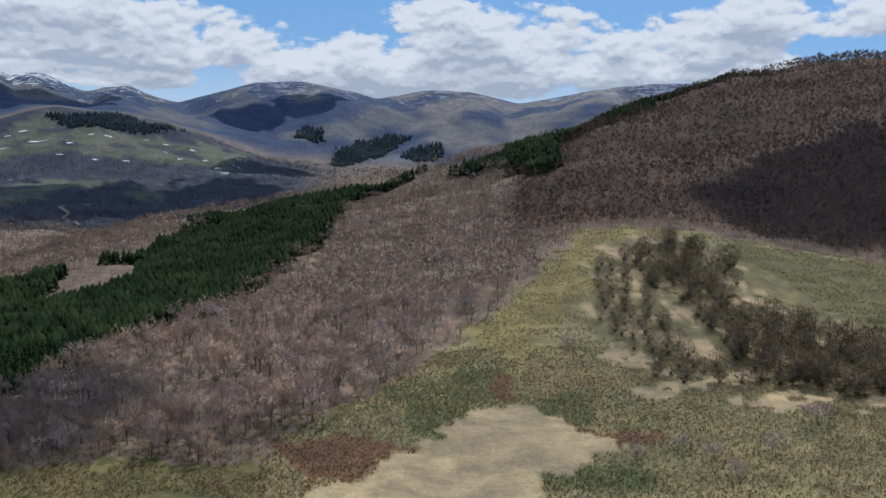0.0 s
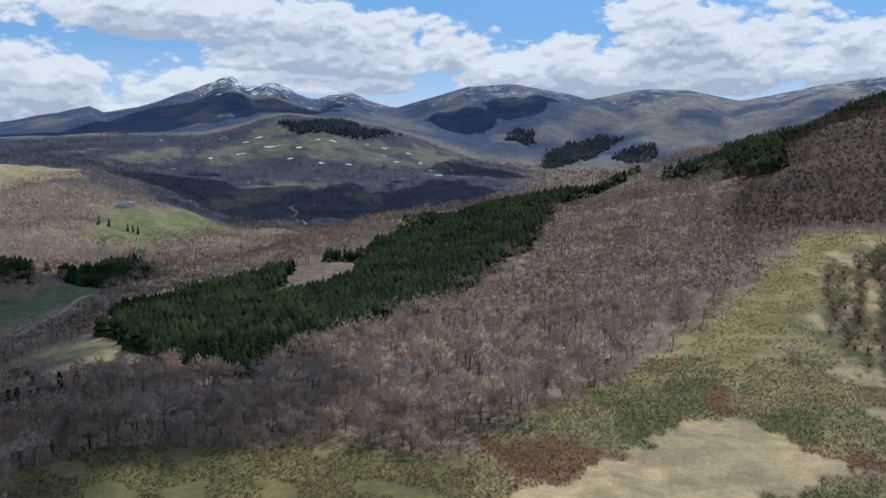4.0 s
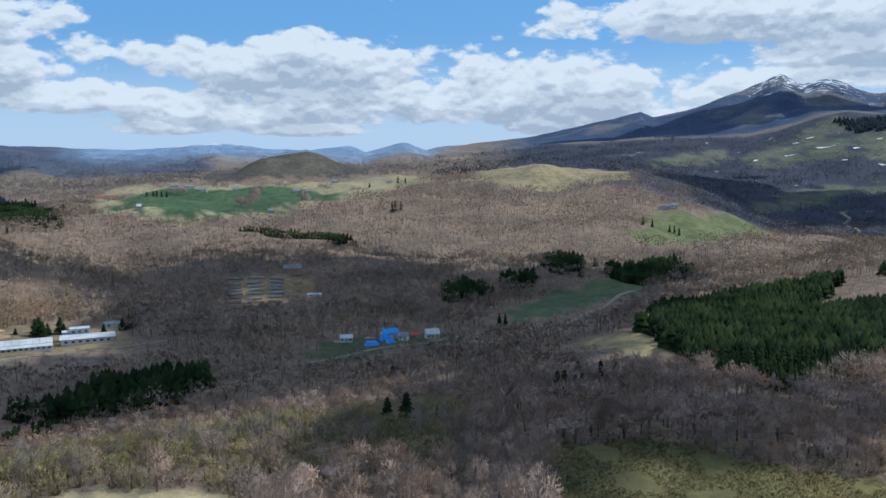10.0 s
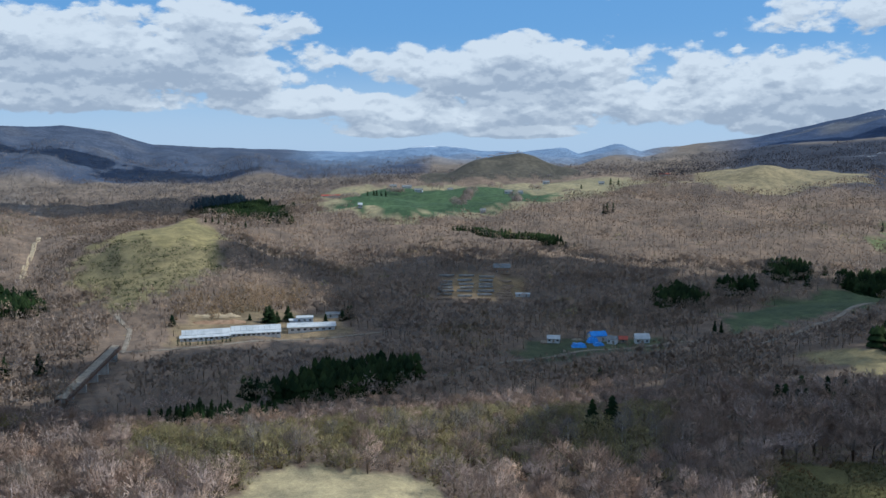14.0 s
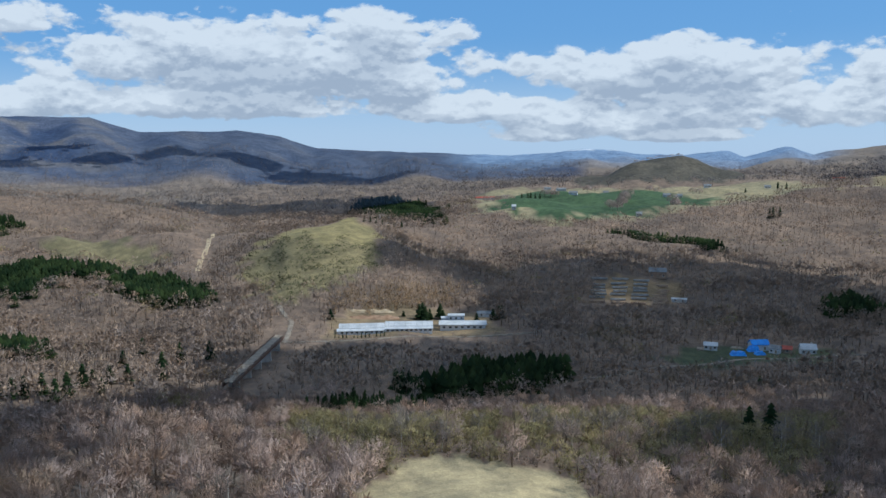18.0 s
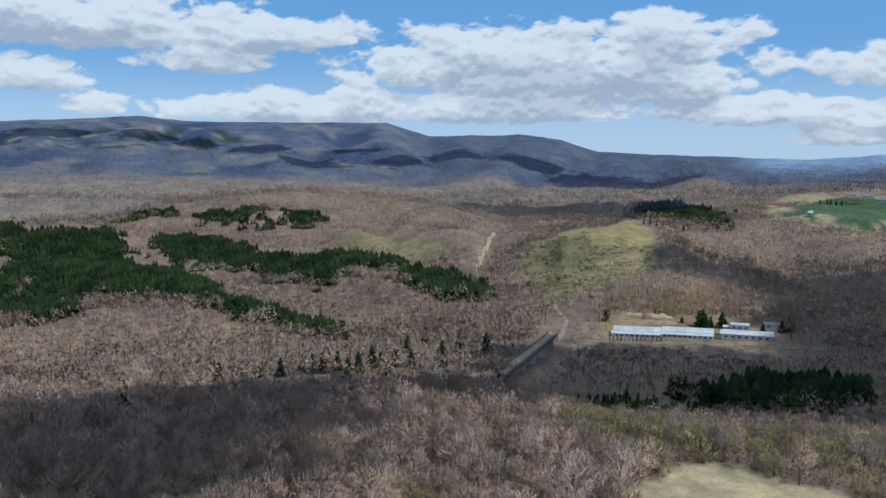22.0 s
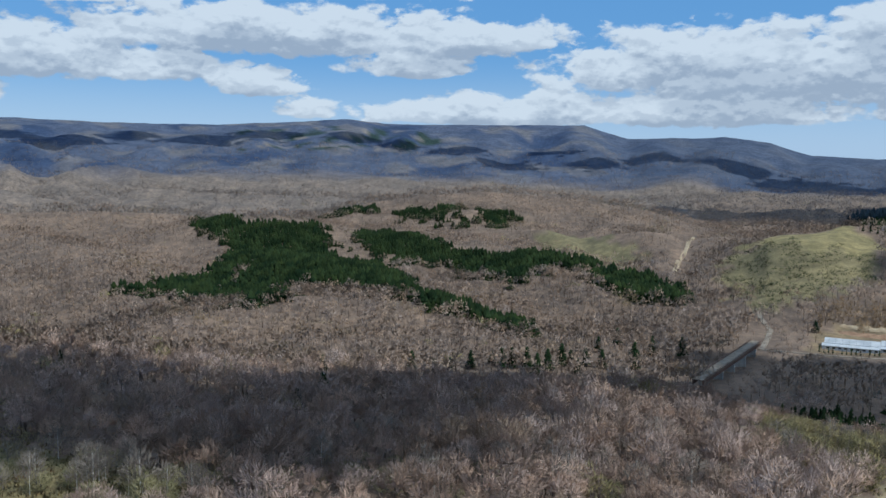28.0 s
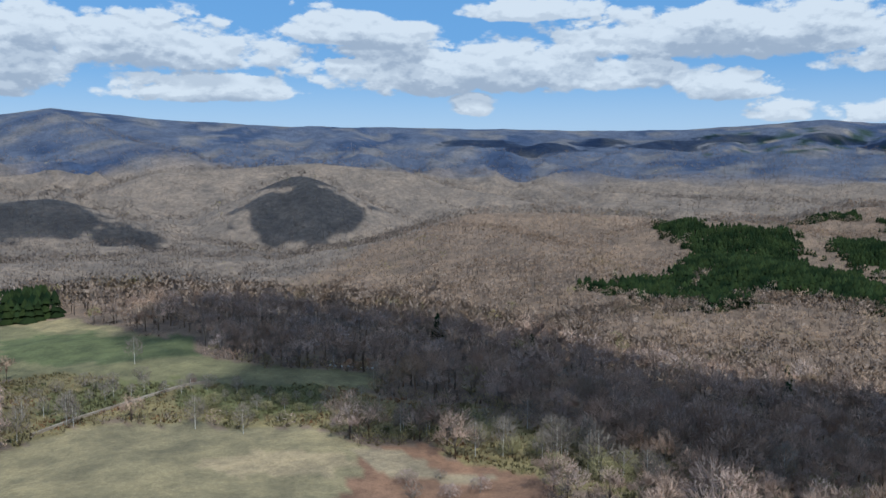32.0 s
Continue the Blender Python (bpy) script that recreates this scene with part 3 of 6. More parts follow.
# ---- plan of the land cover: outlines as (bearing, range) from the lookout ----
CONIFERS = {
    "plantation": [(36.0, 520), (35.0, 622), (31.5, 640), (27.0, 684), (24.0, 735), (25.7, 563), (22.8, 623), (19.9, 641), (18.5, 755), (22.4, 738), (19.1, 784), (14.6, 878), (9.3, 810), (6.3, 825), (7.1, 748), (8.9, 646), (12.3, 537), (15.4, 477), (19.9, 430), (23.6, 374), (26.1, 354), (30.6, 391), (33.2, 432)],
    "spur_strip": [(17.6, 913), (12.4, 983), (7.1, 876), (1.7, 922), (1.7, 890), (6.3, 848), (10.8, 821), (14.6, 890)],
    "crest_clump": [(-0.7, 829), (-2.5, 848), (-4.3, 850), (-6.0, 881), (-7.1, 881), (-7.3, 729), (-4.0, 792)],
    "crest_row": [(-7.5, 905), (-11.4, 960), (-15, 1060), (-20, 1130), (-20, 1090), (-15, 1000), (-11, 905), (-7.5, 870)],
    "far_slope": [(7.5, 2645), (7.3, 2788), (5.6, 3020), (3.6, 3172), (2.2, 3167), (3.0, 3087), (4.4, 2866), (6.2, 2701)],
    "far_slope_long": [(2.9, 2833), (2.2, 2925), (0.3, 3049), (0.3, 2886), (1.7, 2796)],
    "valley": [(38.1, 846), (35.6, 884), (33.5, 877), (33.5, 792), (34.9, 790), (37.9, 822)],
    "terrace": [(62.2, 984), (56.0, 969), (55.8, 913), (60.9, 943)],
    "strip_below_barns": [(77.2, 446), (72.9, 470), (69.5, 497), (65.7, 502), (65.3, 478), (67.6, 455), (69.6, 440), (75.5, 436)],
    "strip_near": [(82.9, 396), (79.1, 416), (75.5, 412), (75.3, 400), (79.1, 390)],
    "plateau": [(79.7, 1445), (78.6, 1800), (73.7, 1328), (74.1, 1041)],
    "slope_wide": [(111.4, 1001), (110.2, 1091), (107.7, 1066), (105.2, 954), (103.0, 941), (100.9, 917), (98.5, 1020), (96.8, 893), (94.8, 878), (92.7, 842), (90.4, 779), (89.2, 774), (89.3, 705), (90.5, 714), (93.8, 746), (96.0, 864), (98.1, 857), (99.6, 776), (101.1, 779), (103.9, 864), (104.6, 903), (107.7, 902), (109.5, 940)],
    "leaf": [(126.5, 766), (123.6, 771), (122.4, 854), (121.1, 846), (119.7, 891), (119.2, 971), (120.0, 1016), (121.3, 1029), (121.0, 1220), (120.2, 1220), (119.1, 1220), (118.9, 1051), (115.2, 1051), (113.5, 1060), (112.5, 1018), (112.5, 972), (113.8, 993), (111.4, 929), (108.6, 865), (107.0, 742), (104.8, 643), (102.0, 627), (98.7, 622), (99.1, 580), (101.9, 598), (105.7, 618), (108.8, 715), (111.9, 756), (115.0, 780), (115.6, 659), (117.7, 631), (120.1, 768), (117.9, 855), (118.2, 866), (120.5, 767), (121.3, 741), (123.3, 761), (126.1, 757)],
    "upper": [(108.3, 1246), (107.4, 1333), (106.5, 1242), (103.9, 1293), (105.3, 1169), (103.1, 1171), (101.6, 1256), (100.4, 1216), (100.9, 1167), (104.6, 1149), (105.9, 1212)],
    "upper_far": [(113.4, 1345), (109.3, 1350), (109.3, 1312), (113.4, 1308)],
    "field_side": [(163.1, 520), (160.3, 500), (159.8, 446), (163.1, 451)],
    "bench_clump": [(9.9, 3007), (9.3, 3158), (8.0, 3074), (8.2, 2933)],
    "bench_wood": [(24.9, 2509), (22.8, 2517), (20.5, 2549), (18.8, 2500), (16.7, 2547), (18.8, 2417), (21.2, 2379), (23.5, 2402)],
    "river_wood": [(42.4, 896), (40.2, 902), (39.7, 833), (42.3, 820)],
    "farm_wood": [(49.6, 733), (46.5, 770), (46.2, 723), (48.3, 704)],
    "farm_wood_small": [(45.1, 803), (43.4, 810), (43.5, 789), (45.1, 783)],
}
# where the hills behind the front crest begin: bearing and range
BEHIND = [(89, 1420), (110, 1450), (118, 1230), (127, 1240), (134, 1240), (140, 1120), (144, 990), (150, 940), (155, 740), (160, 760), (165, 960)]
YOUNG = [(86.8, 880), (83.6, 828), (78.3, 806), (77.6, 775), (80.2, 715), (84.7, 676), (87.2, 800)]
# larches above the barns; dwarf bamboo that has turned rust-brown, that stays green, and that is dark
LARCH_BELT = [(81.2, 654), (80.9, 685), (77.8, 712), (72.9, 743), (72.3, 712), (75.9, 667)]
RUSTY = [[(11.1, 252), (4.8, 257), (2.1, 245), (4.8, 221), (9.5, 217), (10.7, 239)], [(-10.4, 260), (-15.0, 263), (-15.4, 253), (-11.5, 247)], [(-3.9, 318), (-5.4, 324), (-5.3, 288), (-4.0, 291)]]
GREEN = [[(3.7, 302), (-3.9, 331), (-4.0, 299), (-1.4, 267), (-0.3, 249), (2.1, 253)], [(-5.9, 292), (-9.9, 304), (-10.4, 267), (-7.8, 270)], [(-8.0, 226), (-12.3, 237), (-15.2, 230), (-14.2, 221), (-8.0, 215)],
         [(161.6, 300), (156.8, 305), (153.4, 297), (153.0, 278), (156.9, 270), (160.2, 262)], [(152.0, 276), (148.7, 285), (143.5, 276), (143.5, 251), (149.8, 255), (153.4, 263)]]
# open ground: outline and base colour
OPEN = {
    "rough_slope": ([(-6.7, 470), (-9.5, 556), (-28.5, 556), (-30, 150), (14, 150), (12.9, 231), (10.7, 255), (6.5, 284), (1.5, 328), (-2.3, 377)], (0.20, 0.175, 0.09)),
    "mown_field": ([(-1.7, 269), (-5.9, 286), (-12.5, 247), (-7.7, 220), (-5.0, 150), (14, 150), (9.9, 206), (5.3, 218)], (0.32, 0.25, 0.15)),
    "yellow_grass": ([(-8.9, 552), (-17.1, 550), (-8.4, 395), (-5.5, 331), (-2.3, 364), (-6.7, 460)], (0.195, 0.16, 0.07)),
    "larch_clearing": ([(-10.0, 506), (-14.7, 540), (-20.0, 493), (-28.0, 400), (-28.3, 294), (-22.3, 292), (-13.8, 299), (-9.9, 378)], (0.33, 0.25, 0.15)),
    "green_knoll": ([(-18.9, 540), (-28.5, 545), (-28.5, 403), (-20.8, 429)], (0.12, 0.112, 0.052)),
    "river_field": ([(45.1, 607), (44.7, 676), (41.7, 786), (38.7, 816), (36.4, 841), (35.6, 723), (38.7, 677), (41.7, 624)], (0.088, 0.108, 0.058)),
    "tan_field": ([(40.6, 521), (36.7, 519), (33.4, 473), (35.3, 445)], (0.27, 0.22, 0.12)),
    "near_grass": ([(42.2, 252), (36.1, 267), (29.3, 254), (19.6, 243), (11.9, 232), (13.7, 150), (40.6, 150)], (0.125, 0.112, 0.050)),
    "valley_field": ([(35.8, 1104), (29.2, 1329), (28.5, 1173), (33.3, 950), (36.6, 997)], (0.13, 0.145, 0.07)),
    "terrace_field": ([(48.4, 1332), (46.7, 1500), (43.9, 2000), (38.2, 1598), (36.5, 1386), (41.7, 1256)], (0.25, 0.205, 0.125)),
    "farmyard": ([(59.1, 536), (56.2, 574), (48.7, 586), (47.2, 561), (56.2, 514)], (0.095, 0.105, 0.06)),
    "plateau_tan": ([(71.5, 1130), (65.8, 1030), (60, 1120), (56, 1210), (50, 1420), (50, 1650), (71.5, 1650)], (0.26, 0.225, 0.14)),
    "plateau_green": ([(70.8, 1163), (69.1, 1500), (61.4, 1500), (55.5, 1380), (56.2, 1240), (60.2, 1147), (65.8, 1053)], (0.062, 0.100, 0.052)),
    "brown_hill": ([(64.5, 1740), (60, 1720), (55, 1740), (53, 2050), (66, 2050)], (0.092, 0.083, 0.068)),
    "ruin_yard": ([(63.4, 775), (57.6, 795), (58.0, 719), (63.4, 722)], (0.24, 0.17, 0.10)),
    "barn_yard": ([(81.7, 598), (80.3, 660), (76.1, 690), (70.2, 670), (69.5, 590), (80.7, 575)], (0.205, 0.155, 0.098)),
    "yellow_hill": ([(86.4, 905), (83.6, 925), (79.5, 940), (76.9, 862), (78.3, 806), (83.6, 828)], (0.225, 0.188, 0.095)),
    "sand_patch": ([(66.9, 261), (64.2, 278), (61.1, 283), (61.1, 262)], (0.40, 0.29, 0.18)),
    "field_by_trees": ([(80.0, 150), (79.2, 212), (75.5, 234), (68.3, 233), (64.2, 230), (60, 150)], (0.33, 0.275, 0.17)),
    "rough_bank": ([(163.4, 345), (160.1, 328), (153.4, 283), (140.8, 277), (132, 262), (124, 225), (118, 190), (128, 188), (136, 222), (142.3, 236), (156.9, 256), (163.4, 247)], (0.20, 0.165, 0.085)),
    "far_field": ([(163.1, 461), (155.1, 374), (151.6, 336), (148.0, 308), (138.5, 309), (140.8, 277), (153.4, 283), (160.1, 328), (170, 330), (170, 461)], (0.165, 0.152, 0.085)),
    "low_field": ([(170, 245), (163.4, 245), (156.9, 254), (142.3, 234), (140.4, 213), (141.5, 195), (145, 140), (170, 140)], (0.232, 0.195, 0.118)),
    "sandy_streak": ([(151.7, 211), (148.7, 219), (143.8, 216), (140.7, 205), (143.8, 197), (149.8, 202)], (0.31, 0.245, 0.155)),
    "green_band": ([(163.2, 406), (158.4, 389), (152.3, 355), (150.9, 328), (156.8, 329), (163.2, 357)], (0.105, 0.118, 0.058)),
    "pale_band": ([(163.1, 476), (156.8, 404), (155.1, 376), (159.4, 403), (163.1, 446)], (0.24, 0.20, 0.115)),
    "red_weeds": ([(140.8, 218), (136.1, 220), (128.2, 191), (127, 150), (145, 150), (141.5, 195)], (0.21, 0.125, 0.085)),
    "reed_edge": ([(141.5, 218), (138.4, 214), (134.9, 203), (130.6, 198), (135.3, 194), (140.0, 200)], (0.255, 0.205, 0.14)),
    "meadow_high": ([(99.4, 1099), (96.1, 1150), (91.9, 978), (92.7, 883), (96.6, 1003)], (0.175, 0.15, 0.085)),
    "upper_glade": ([(110, 1060), (108.4, 1080), (107.4, 1075), (108.5, 1045)], (0.25, 0.27, 0.10)),
}
LITTER = (0.19, 0.140, 0.108)
FAR_WOOD = (0.185, 0.150, 0.125)
# far wood with blue haze and cloud shade put into its colour
HAZY_SHADED_WOOD = (0.042, 0.062, 0.118)


def bearing_range(x, y):
    b = np.degrees(np.arctan2(-x, y))
    return np.where(b < -110, b + 360, b), np.hypot(x, y)


def inside(outline, b, r):
    """Which of the places, by bearing and range, lie within an outline."""
    hits = np.zeros(np.shape(b), bool)
    for (b0, r0), (b1, r1) in zip(outline, outline[1:] + outline[:1]):
        if b0 != b1:
            hits ^= ((b0 > b) != (b1 > b)) & (r < (r1 - r0) * (b - b0) / (b1 - b0) + r0)
    return hits


def wobbled(x, y):
    """Bearing and range of places, shifted a little so that outlines run unevenly."""
    k = np.clip(np.hypot(x, y) / 500, 0.5, 2.5)
    return bearing_range(x + 5 * k * waves(x, y, 34, 11) + 2 * waves(x, y, 9, 13), y + 5 * k * waves(x, y, 31, 12) + 2 * waves(x, y, 8, 14))


MEADOWS = [
    [(30.7, 2226), (26.6, 2473), (24.1, 2571), (22.5, 2500), (24.8, 2447), (17.9, 2380), (12.5, 2520), (14.4, 1998), (18.6, 2081), (25.1, 2163), (28.8, 2115)],
    [(29.9, 1684), (26.9, 1868), (22.2, 1929), (21.1, 1843), (25.1, 1741), (29.2, 1637)], [(20.3, 1765), (18.2, 1839), (18.1, 1728), (19.9, 1692)],
    [(36.4, 2069), (33.7, 2284), (31.1, 2420), (30.7, 2226), (34.9, 2071)], [(18.5, 2560), (16.2, 2590), (16.2, 2640), (18.6, 2620)],
]


def far_meadow(x, y, b, r):
    """How open the far slopes under the peaks are: pastures between woods, crossed by belts of trees."""
    found = np.zeros(np.shape(b))
    for outline in MEADOWS:
        found = np.maximum(found, inside(outline, b, r))
    return found * np.clip(1.1 - 6 * np.clip(waves(x, y, 110, 26) - 0.45, 0, 1), 0, 1)


def is_conifer(b, r):
    found = np.zeros(np.shape(b), bool)
    for outline in CONIFERS.values():
        found |= inside(outline, b, r)
    return found


def is_open(b, r):
    found = np.zeros(np.shape(b), bool)
    for outline, _ in OPEN.values():
        found |= inside(outline, b, r)
    return found


def mesh_of(name, verts, tris, mats, smooth=False, index=None):
    """A triangle mesh from arrays."""
    data = bpy.data.meshes.new(name)
    data.vertices.add(len(verts))
    data.vertices.foreach_set("co", np.asarray(verts, np.float32).ravel())
    data.loops.add(len(tris) * 3)
    data.loops.foreach_set("vertex_index", np.asarray(tris, np.int32).ravel())
    data.polygons.add(len(tris))
    data.polygons.foreach_set("loop_start", np.arange(0, len(tris) * 3, 3, dtype=np.int32))
    if index is not None:
        data.polygons.foreach_set("material_index", np.asarray(index, np.int32))
    for m in mats if isinstance(mats, (list, tuple)) else [mats]:
        data.materials.append(m)
    data.update(calc_edges=True)
    if smooth:
        data.polygons.foreach_set("use_smooth", np.ones(len(tris), bool))
    return data


# ---- the ground: one sheet, finest where it is seen ----
def build_ground():
    columns = np.concatenate([np.arange(-42, 175, 0.4), np.arange(175, 318, 3.0)])
    rows = np.concatenate([[0.5, 25, 60], 100 * 1.0160 ** np.arange(0, 247)])
    rows = rows[rows < 4960]
    b, r = np.meshgrid(np.radians(columns), rows)
    x, y = -np.sin(b) * r, np.cos(b) * r
    z = height(x, y)
    n, m = x.shape
    k = np.arange(n * m).reshape(n, m)
    k2 = np.roll(k, -1, axis=1)
    a, c, d, e = k[:-1], k2[:-1], k2[1:], k[1:]
    tris = np.concatenate([np.stack([a, c, d], -1).reshape(-1, 3), np.stack([a, d, e], -1).reshape(-1, 3)])
    data = mesh_of("ground", np.stack([x, y, z], -1).reshape(-1, 3), tris, GROUND, smooth=True)
    px, py = x.ravel(), y.ravel()
    wb, wr = wobbled(px, py)
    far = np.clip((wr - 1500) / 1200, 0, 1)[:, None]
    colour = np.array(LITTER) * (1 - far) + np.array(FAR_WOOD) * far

    def spread(mask, paint):
        nonlocal colour
        colour = colour + np.clip(mask, 0, 1)[:, None] * (np.array(paint) - colour)

    def between(v, v0, v1, soft):
        return np.clip((v - v0) / soft, 0, 1) * np.clip((v1 - v) / soft, 0, 1)

    # ground behind the front crest, greyed a little to paint in haze
    spread((wb > 89) * (wr - np.interp(wb, *zip(*BEHIND))) / 60, (0.190, 0.155, 0.132))
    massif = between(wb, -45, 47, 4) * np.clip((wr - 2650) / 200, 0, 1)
    # the massif's colour holds haze and cloud shade, its right lower slopes painted as lit
    spread(massif, HAZY_SHADED_WOOD)
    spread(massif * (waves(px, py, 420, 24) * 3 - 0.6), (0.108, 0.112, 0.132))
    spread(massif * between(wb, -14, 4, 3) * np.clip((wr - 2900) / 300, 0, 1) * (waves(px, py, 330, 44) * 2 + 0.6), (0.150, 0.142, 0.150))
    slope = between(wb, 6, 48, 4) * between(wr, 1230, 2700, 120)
    # ground of the far slopes, with shade and haze painted in
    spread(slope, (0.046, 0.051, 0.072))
    spread(far_meadow(px, py, wb, wr), (0.108, 0.110, 0.088))
    spread(far_meadow(px, py, wb, wr) * (waves(px, py, 240, 36) * 2 - 0.3), (0.085, 0.098, 0.072))
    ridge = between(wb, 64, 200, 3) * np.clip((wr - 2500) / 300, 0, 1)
    # blue haze painted over the ridge, then cloud-shaded and sunlit patches in colour
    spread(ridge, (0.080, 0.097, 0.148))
    spread(ridge * (waves(px, py, 420, 27) * 3 - 0.7), HAZY_SHADED_WOOD)
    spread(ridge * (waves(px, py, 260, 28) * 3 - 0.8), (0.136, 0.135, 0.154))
    # this stretch is darkened in colour to stand in for cloud shade
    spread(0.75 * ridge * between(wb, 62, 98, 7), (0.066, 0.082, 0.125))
    spread((wb < -4.5) * (wr < 1400) * (wr - 540) / 60, (0.085, 0.058, 0.044))
    # air haze beyond the plateau, painted as pale blue ground
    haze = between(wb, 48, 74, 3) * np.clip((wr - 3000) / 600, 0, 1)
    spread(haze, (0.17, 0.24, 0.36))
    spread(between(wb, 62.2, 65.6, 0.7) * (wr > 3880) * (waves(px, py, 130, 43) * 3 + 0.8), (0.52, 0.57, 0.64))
    pistes = between(wb, 105, 119, 0.8) * between(wr, 3150, 3750, 60)
    spread(pistes * (waves(px, py, 170, 29) * 6 - 2.2), (0.03, 0.05, 0.045))
    spread(pistes * (1.6 - np.abs(waves(wb * 60, wr * 0.6, 300, 30)) * 20), (0.21, 0.185, 0.165))
    snowy = 1 - (1 - massif * (0.25 + 0.75 * between(wb, 17.5, 31, 2)) * np.clip((wr - 3250) / 400, 0, 1)) * (1 - between(wb, 61.5, 66, 0.8) * (wr > 3850)) * (1 - 0.8 * slope * (wr > 1850) * (waves(px, py, 170, 37) > 0.55))
    for outline, paint in OPEN.values():
        colour[inside(outline, wb, wr)] = paint
    for outlines, paint in ((RUSTY, (0.13, 0.075, 0.045)), (GREEN, (0.135, 0.135, 0.062))):
        for outline in outlines:
            colour[inside(outline, wb, wr)] = paint
    colour[inside(YOUNG, wb, wr)] = (0.205, 0.172, 0.095)
    mossy = inside(OPEN["larch_clearing"][0], wb, wr) & (waves(px, py, 30, 41) + 0.5 * waves(px, py, 11, 42) < 0.12)
    colour[mossy] = (0.155, 0.135, 0.07)
    colour[inside(CONIFERS["far_slope"], wb, wr) | inside(CONIFERS["far_slope_long"], wb, wr)] = (0.03, 0.05, 0.03)
    # besides the cover, this layer carries the haze and shade painted far off
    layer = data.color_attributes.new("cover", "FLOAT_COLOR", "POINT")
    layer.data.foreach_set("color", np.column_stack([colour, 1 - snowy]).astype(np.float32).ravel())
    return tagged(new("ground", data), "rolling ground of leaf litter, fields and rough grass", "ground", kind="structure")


build_ground()

# ---- clouds that drift over the land, above the view: heaps of billows over the ground in their shade, each as (bearing, range, half width) ----
SHADES = [
    [(150, 385, 42), (143, 370, 72), (136, 330, 78), (129, 302, 64), (123, 288, 56), (116, 268, 68), (112, 285, 64), (106.5, 352, 50), (100, 415, 45)],
    [(91, 387, 52), (84, 445, 50), (77, 475, 54), (70, 490, 80), (64, 480, 76), (85.5, 522, 42), (79, 532, 34), (73, 538, 34)],
    [(69, 790, 50), (63, 800, 66), (55, 790, 100), (48, 740, 104), (45, 640, 96), (52, 630, 100), (58, 640, 76), (60, 570, 62), (51, 520, 80), (43, 520, 66), (66, 700, 66), (65, 610, 64), (72, 800, 46), (76, 800, 36), (63, 530, 56), (38, 640, 76), (36, 770, 70), (42, 800, 70)],
    [(40, 330, 78), (34, 308, 66), (28, 300, 40), (24, 292, 28), (44, 405, 64), (44, 255, 48), (49, 290, 46), (52, 262, 34)],
    [(-24.5, 690, 70), (-28, 730, 90), (-20, 650, 40)],
    [(145.2, 1680, 130), (144.3, 1500, 120)],
    [(161, 1450, 110), (156, 1400, 60)],
    [(84, 1760, 200), (80, 1500, 110), (88, 1850, 120)],
    [(21, 1650, 150), (27, 1700, 140), (14, 1800, 110), (31, 1850, 150), (12, 2150, 120)],
    [(82, 2850, 170), (86, 3050, 150), (79, 2700, 150)],
    [(91, 3200, 130), (95, 3050, 110), (97.5, 3250, 90)],
    [(101, 3000, 120), (104, 3200, 110)],
    [(108, 3350, 90), (111, 3450, 110)],
    [(117, 3550, 130), (121, 3450, 150), (125, 3550, 120)],
    [(129, 3350, 150), (133, 3450, 140)],
    [(25, 3250, 220), (31, 3200, 240), (37, 3000, 220)],
    [(13, 3250, 130), (9, 3450, 140)],
]
CLOUD_HEIGHT = 1050.0


def drifting_cloud(lobes, seed):
    """A cumulus: a flat-based heap of billows."""
    rng = random.Random(seed)
    heap, base = [], None
    for b, r, half in lobes:
        x, y = -math.sin(radians(b)) * r, math.cos(radians(b)) * r
        ground = float(height(np.array([x]), np.array([y]))[0])
        up = (CLOUD_HEIGHT - ground) / TO_SUN.z
        heap.append((Vector((x, y, ground)) + TO_SUN * up, half))
    base = heap[0][0].copy()
    bm = bmesh.new()
    for middle, half in heap:
        spots = [(0.0, 0.0, 0.86)] + [(rng.uniform(0, 6.283), rng.uniform(0.45, 0.8), rng.uniform(0.28, 0.5)) for _ in range(7)]
        spots += [(rng.uniform(0, 6.283), rng.uniform(0.85, 1.25), rng.uniform(0.06, 0.17)) for _ in range(16)]
        for a, q, size in spots:
            c = middle - base + Vector((math.cos(a) * q * half, math.sin(a) * q * half, size * half * 0.2))
            m = Matrix.Translation(c) @ Matrix.Diagonal((size * half, size * half, size * half * 0.45, 1))
            bmesh.ops.create_icosphere(bm, subdivisions=2 if size > 0.2 else 1, radius=1.0, matrix=m)
    for v in bm.verts:
        v.co += 9.0 * noise.noise_vector(v.co / 26.0)
        v.co.z = max(v.co.z, 0.0)
    data = bpy.data.meshes.new("cumulus_cloud")
    bm.to_mesh(data)
    bm.free()
    data.materials.append(CLOUD)
    ob = new("cumulus_cloud", data)
    ob.matrix_world = Matrix.Translation(base)
    return tagged(ob, "white flat-based cumulus cloud drifting over the valley", "cloud", kind="structure")


for k, lobes in enumerate(SHADES):
    drifting_cloud(lobes, 100 + k)

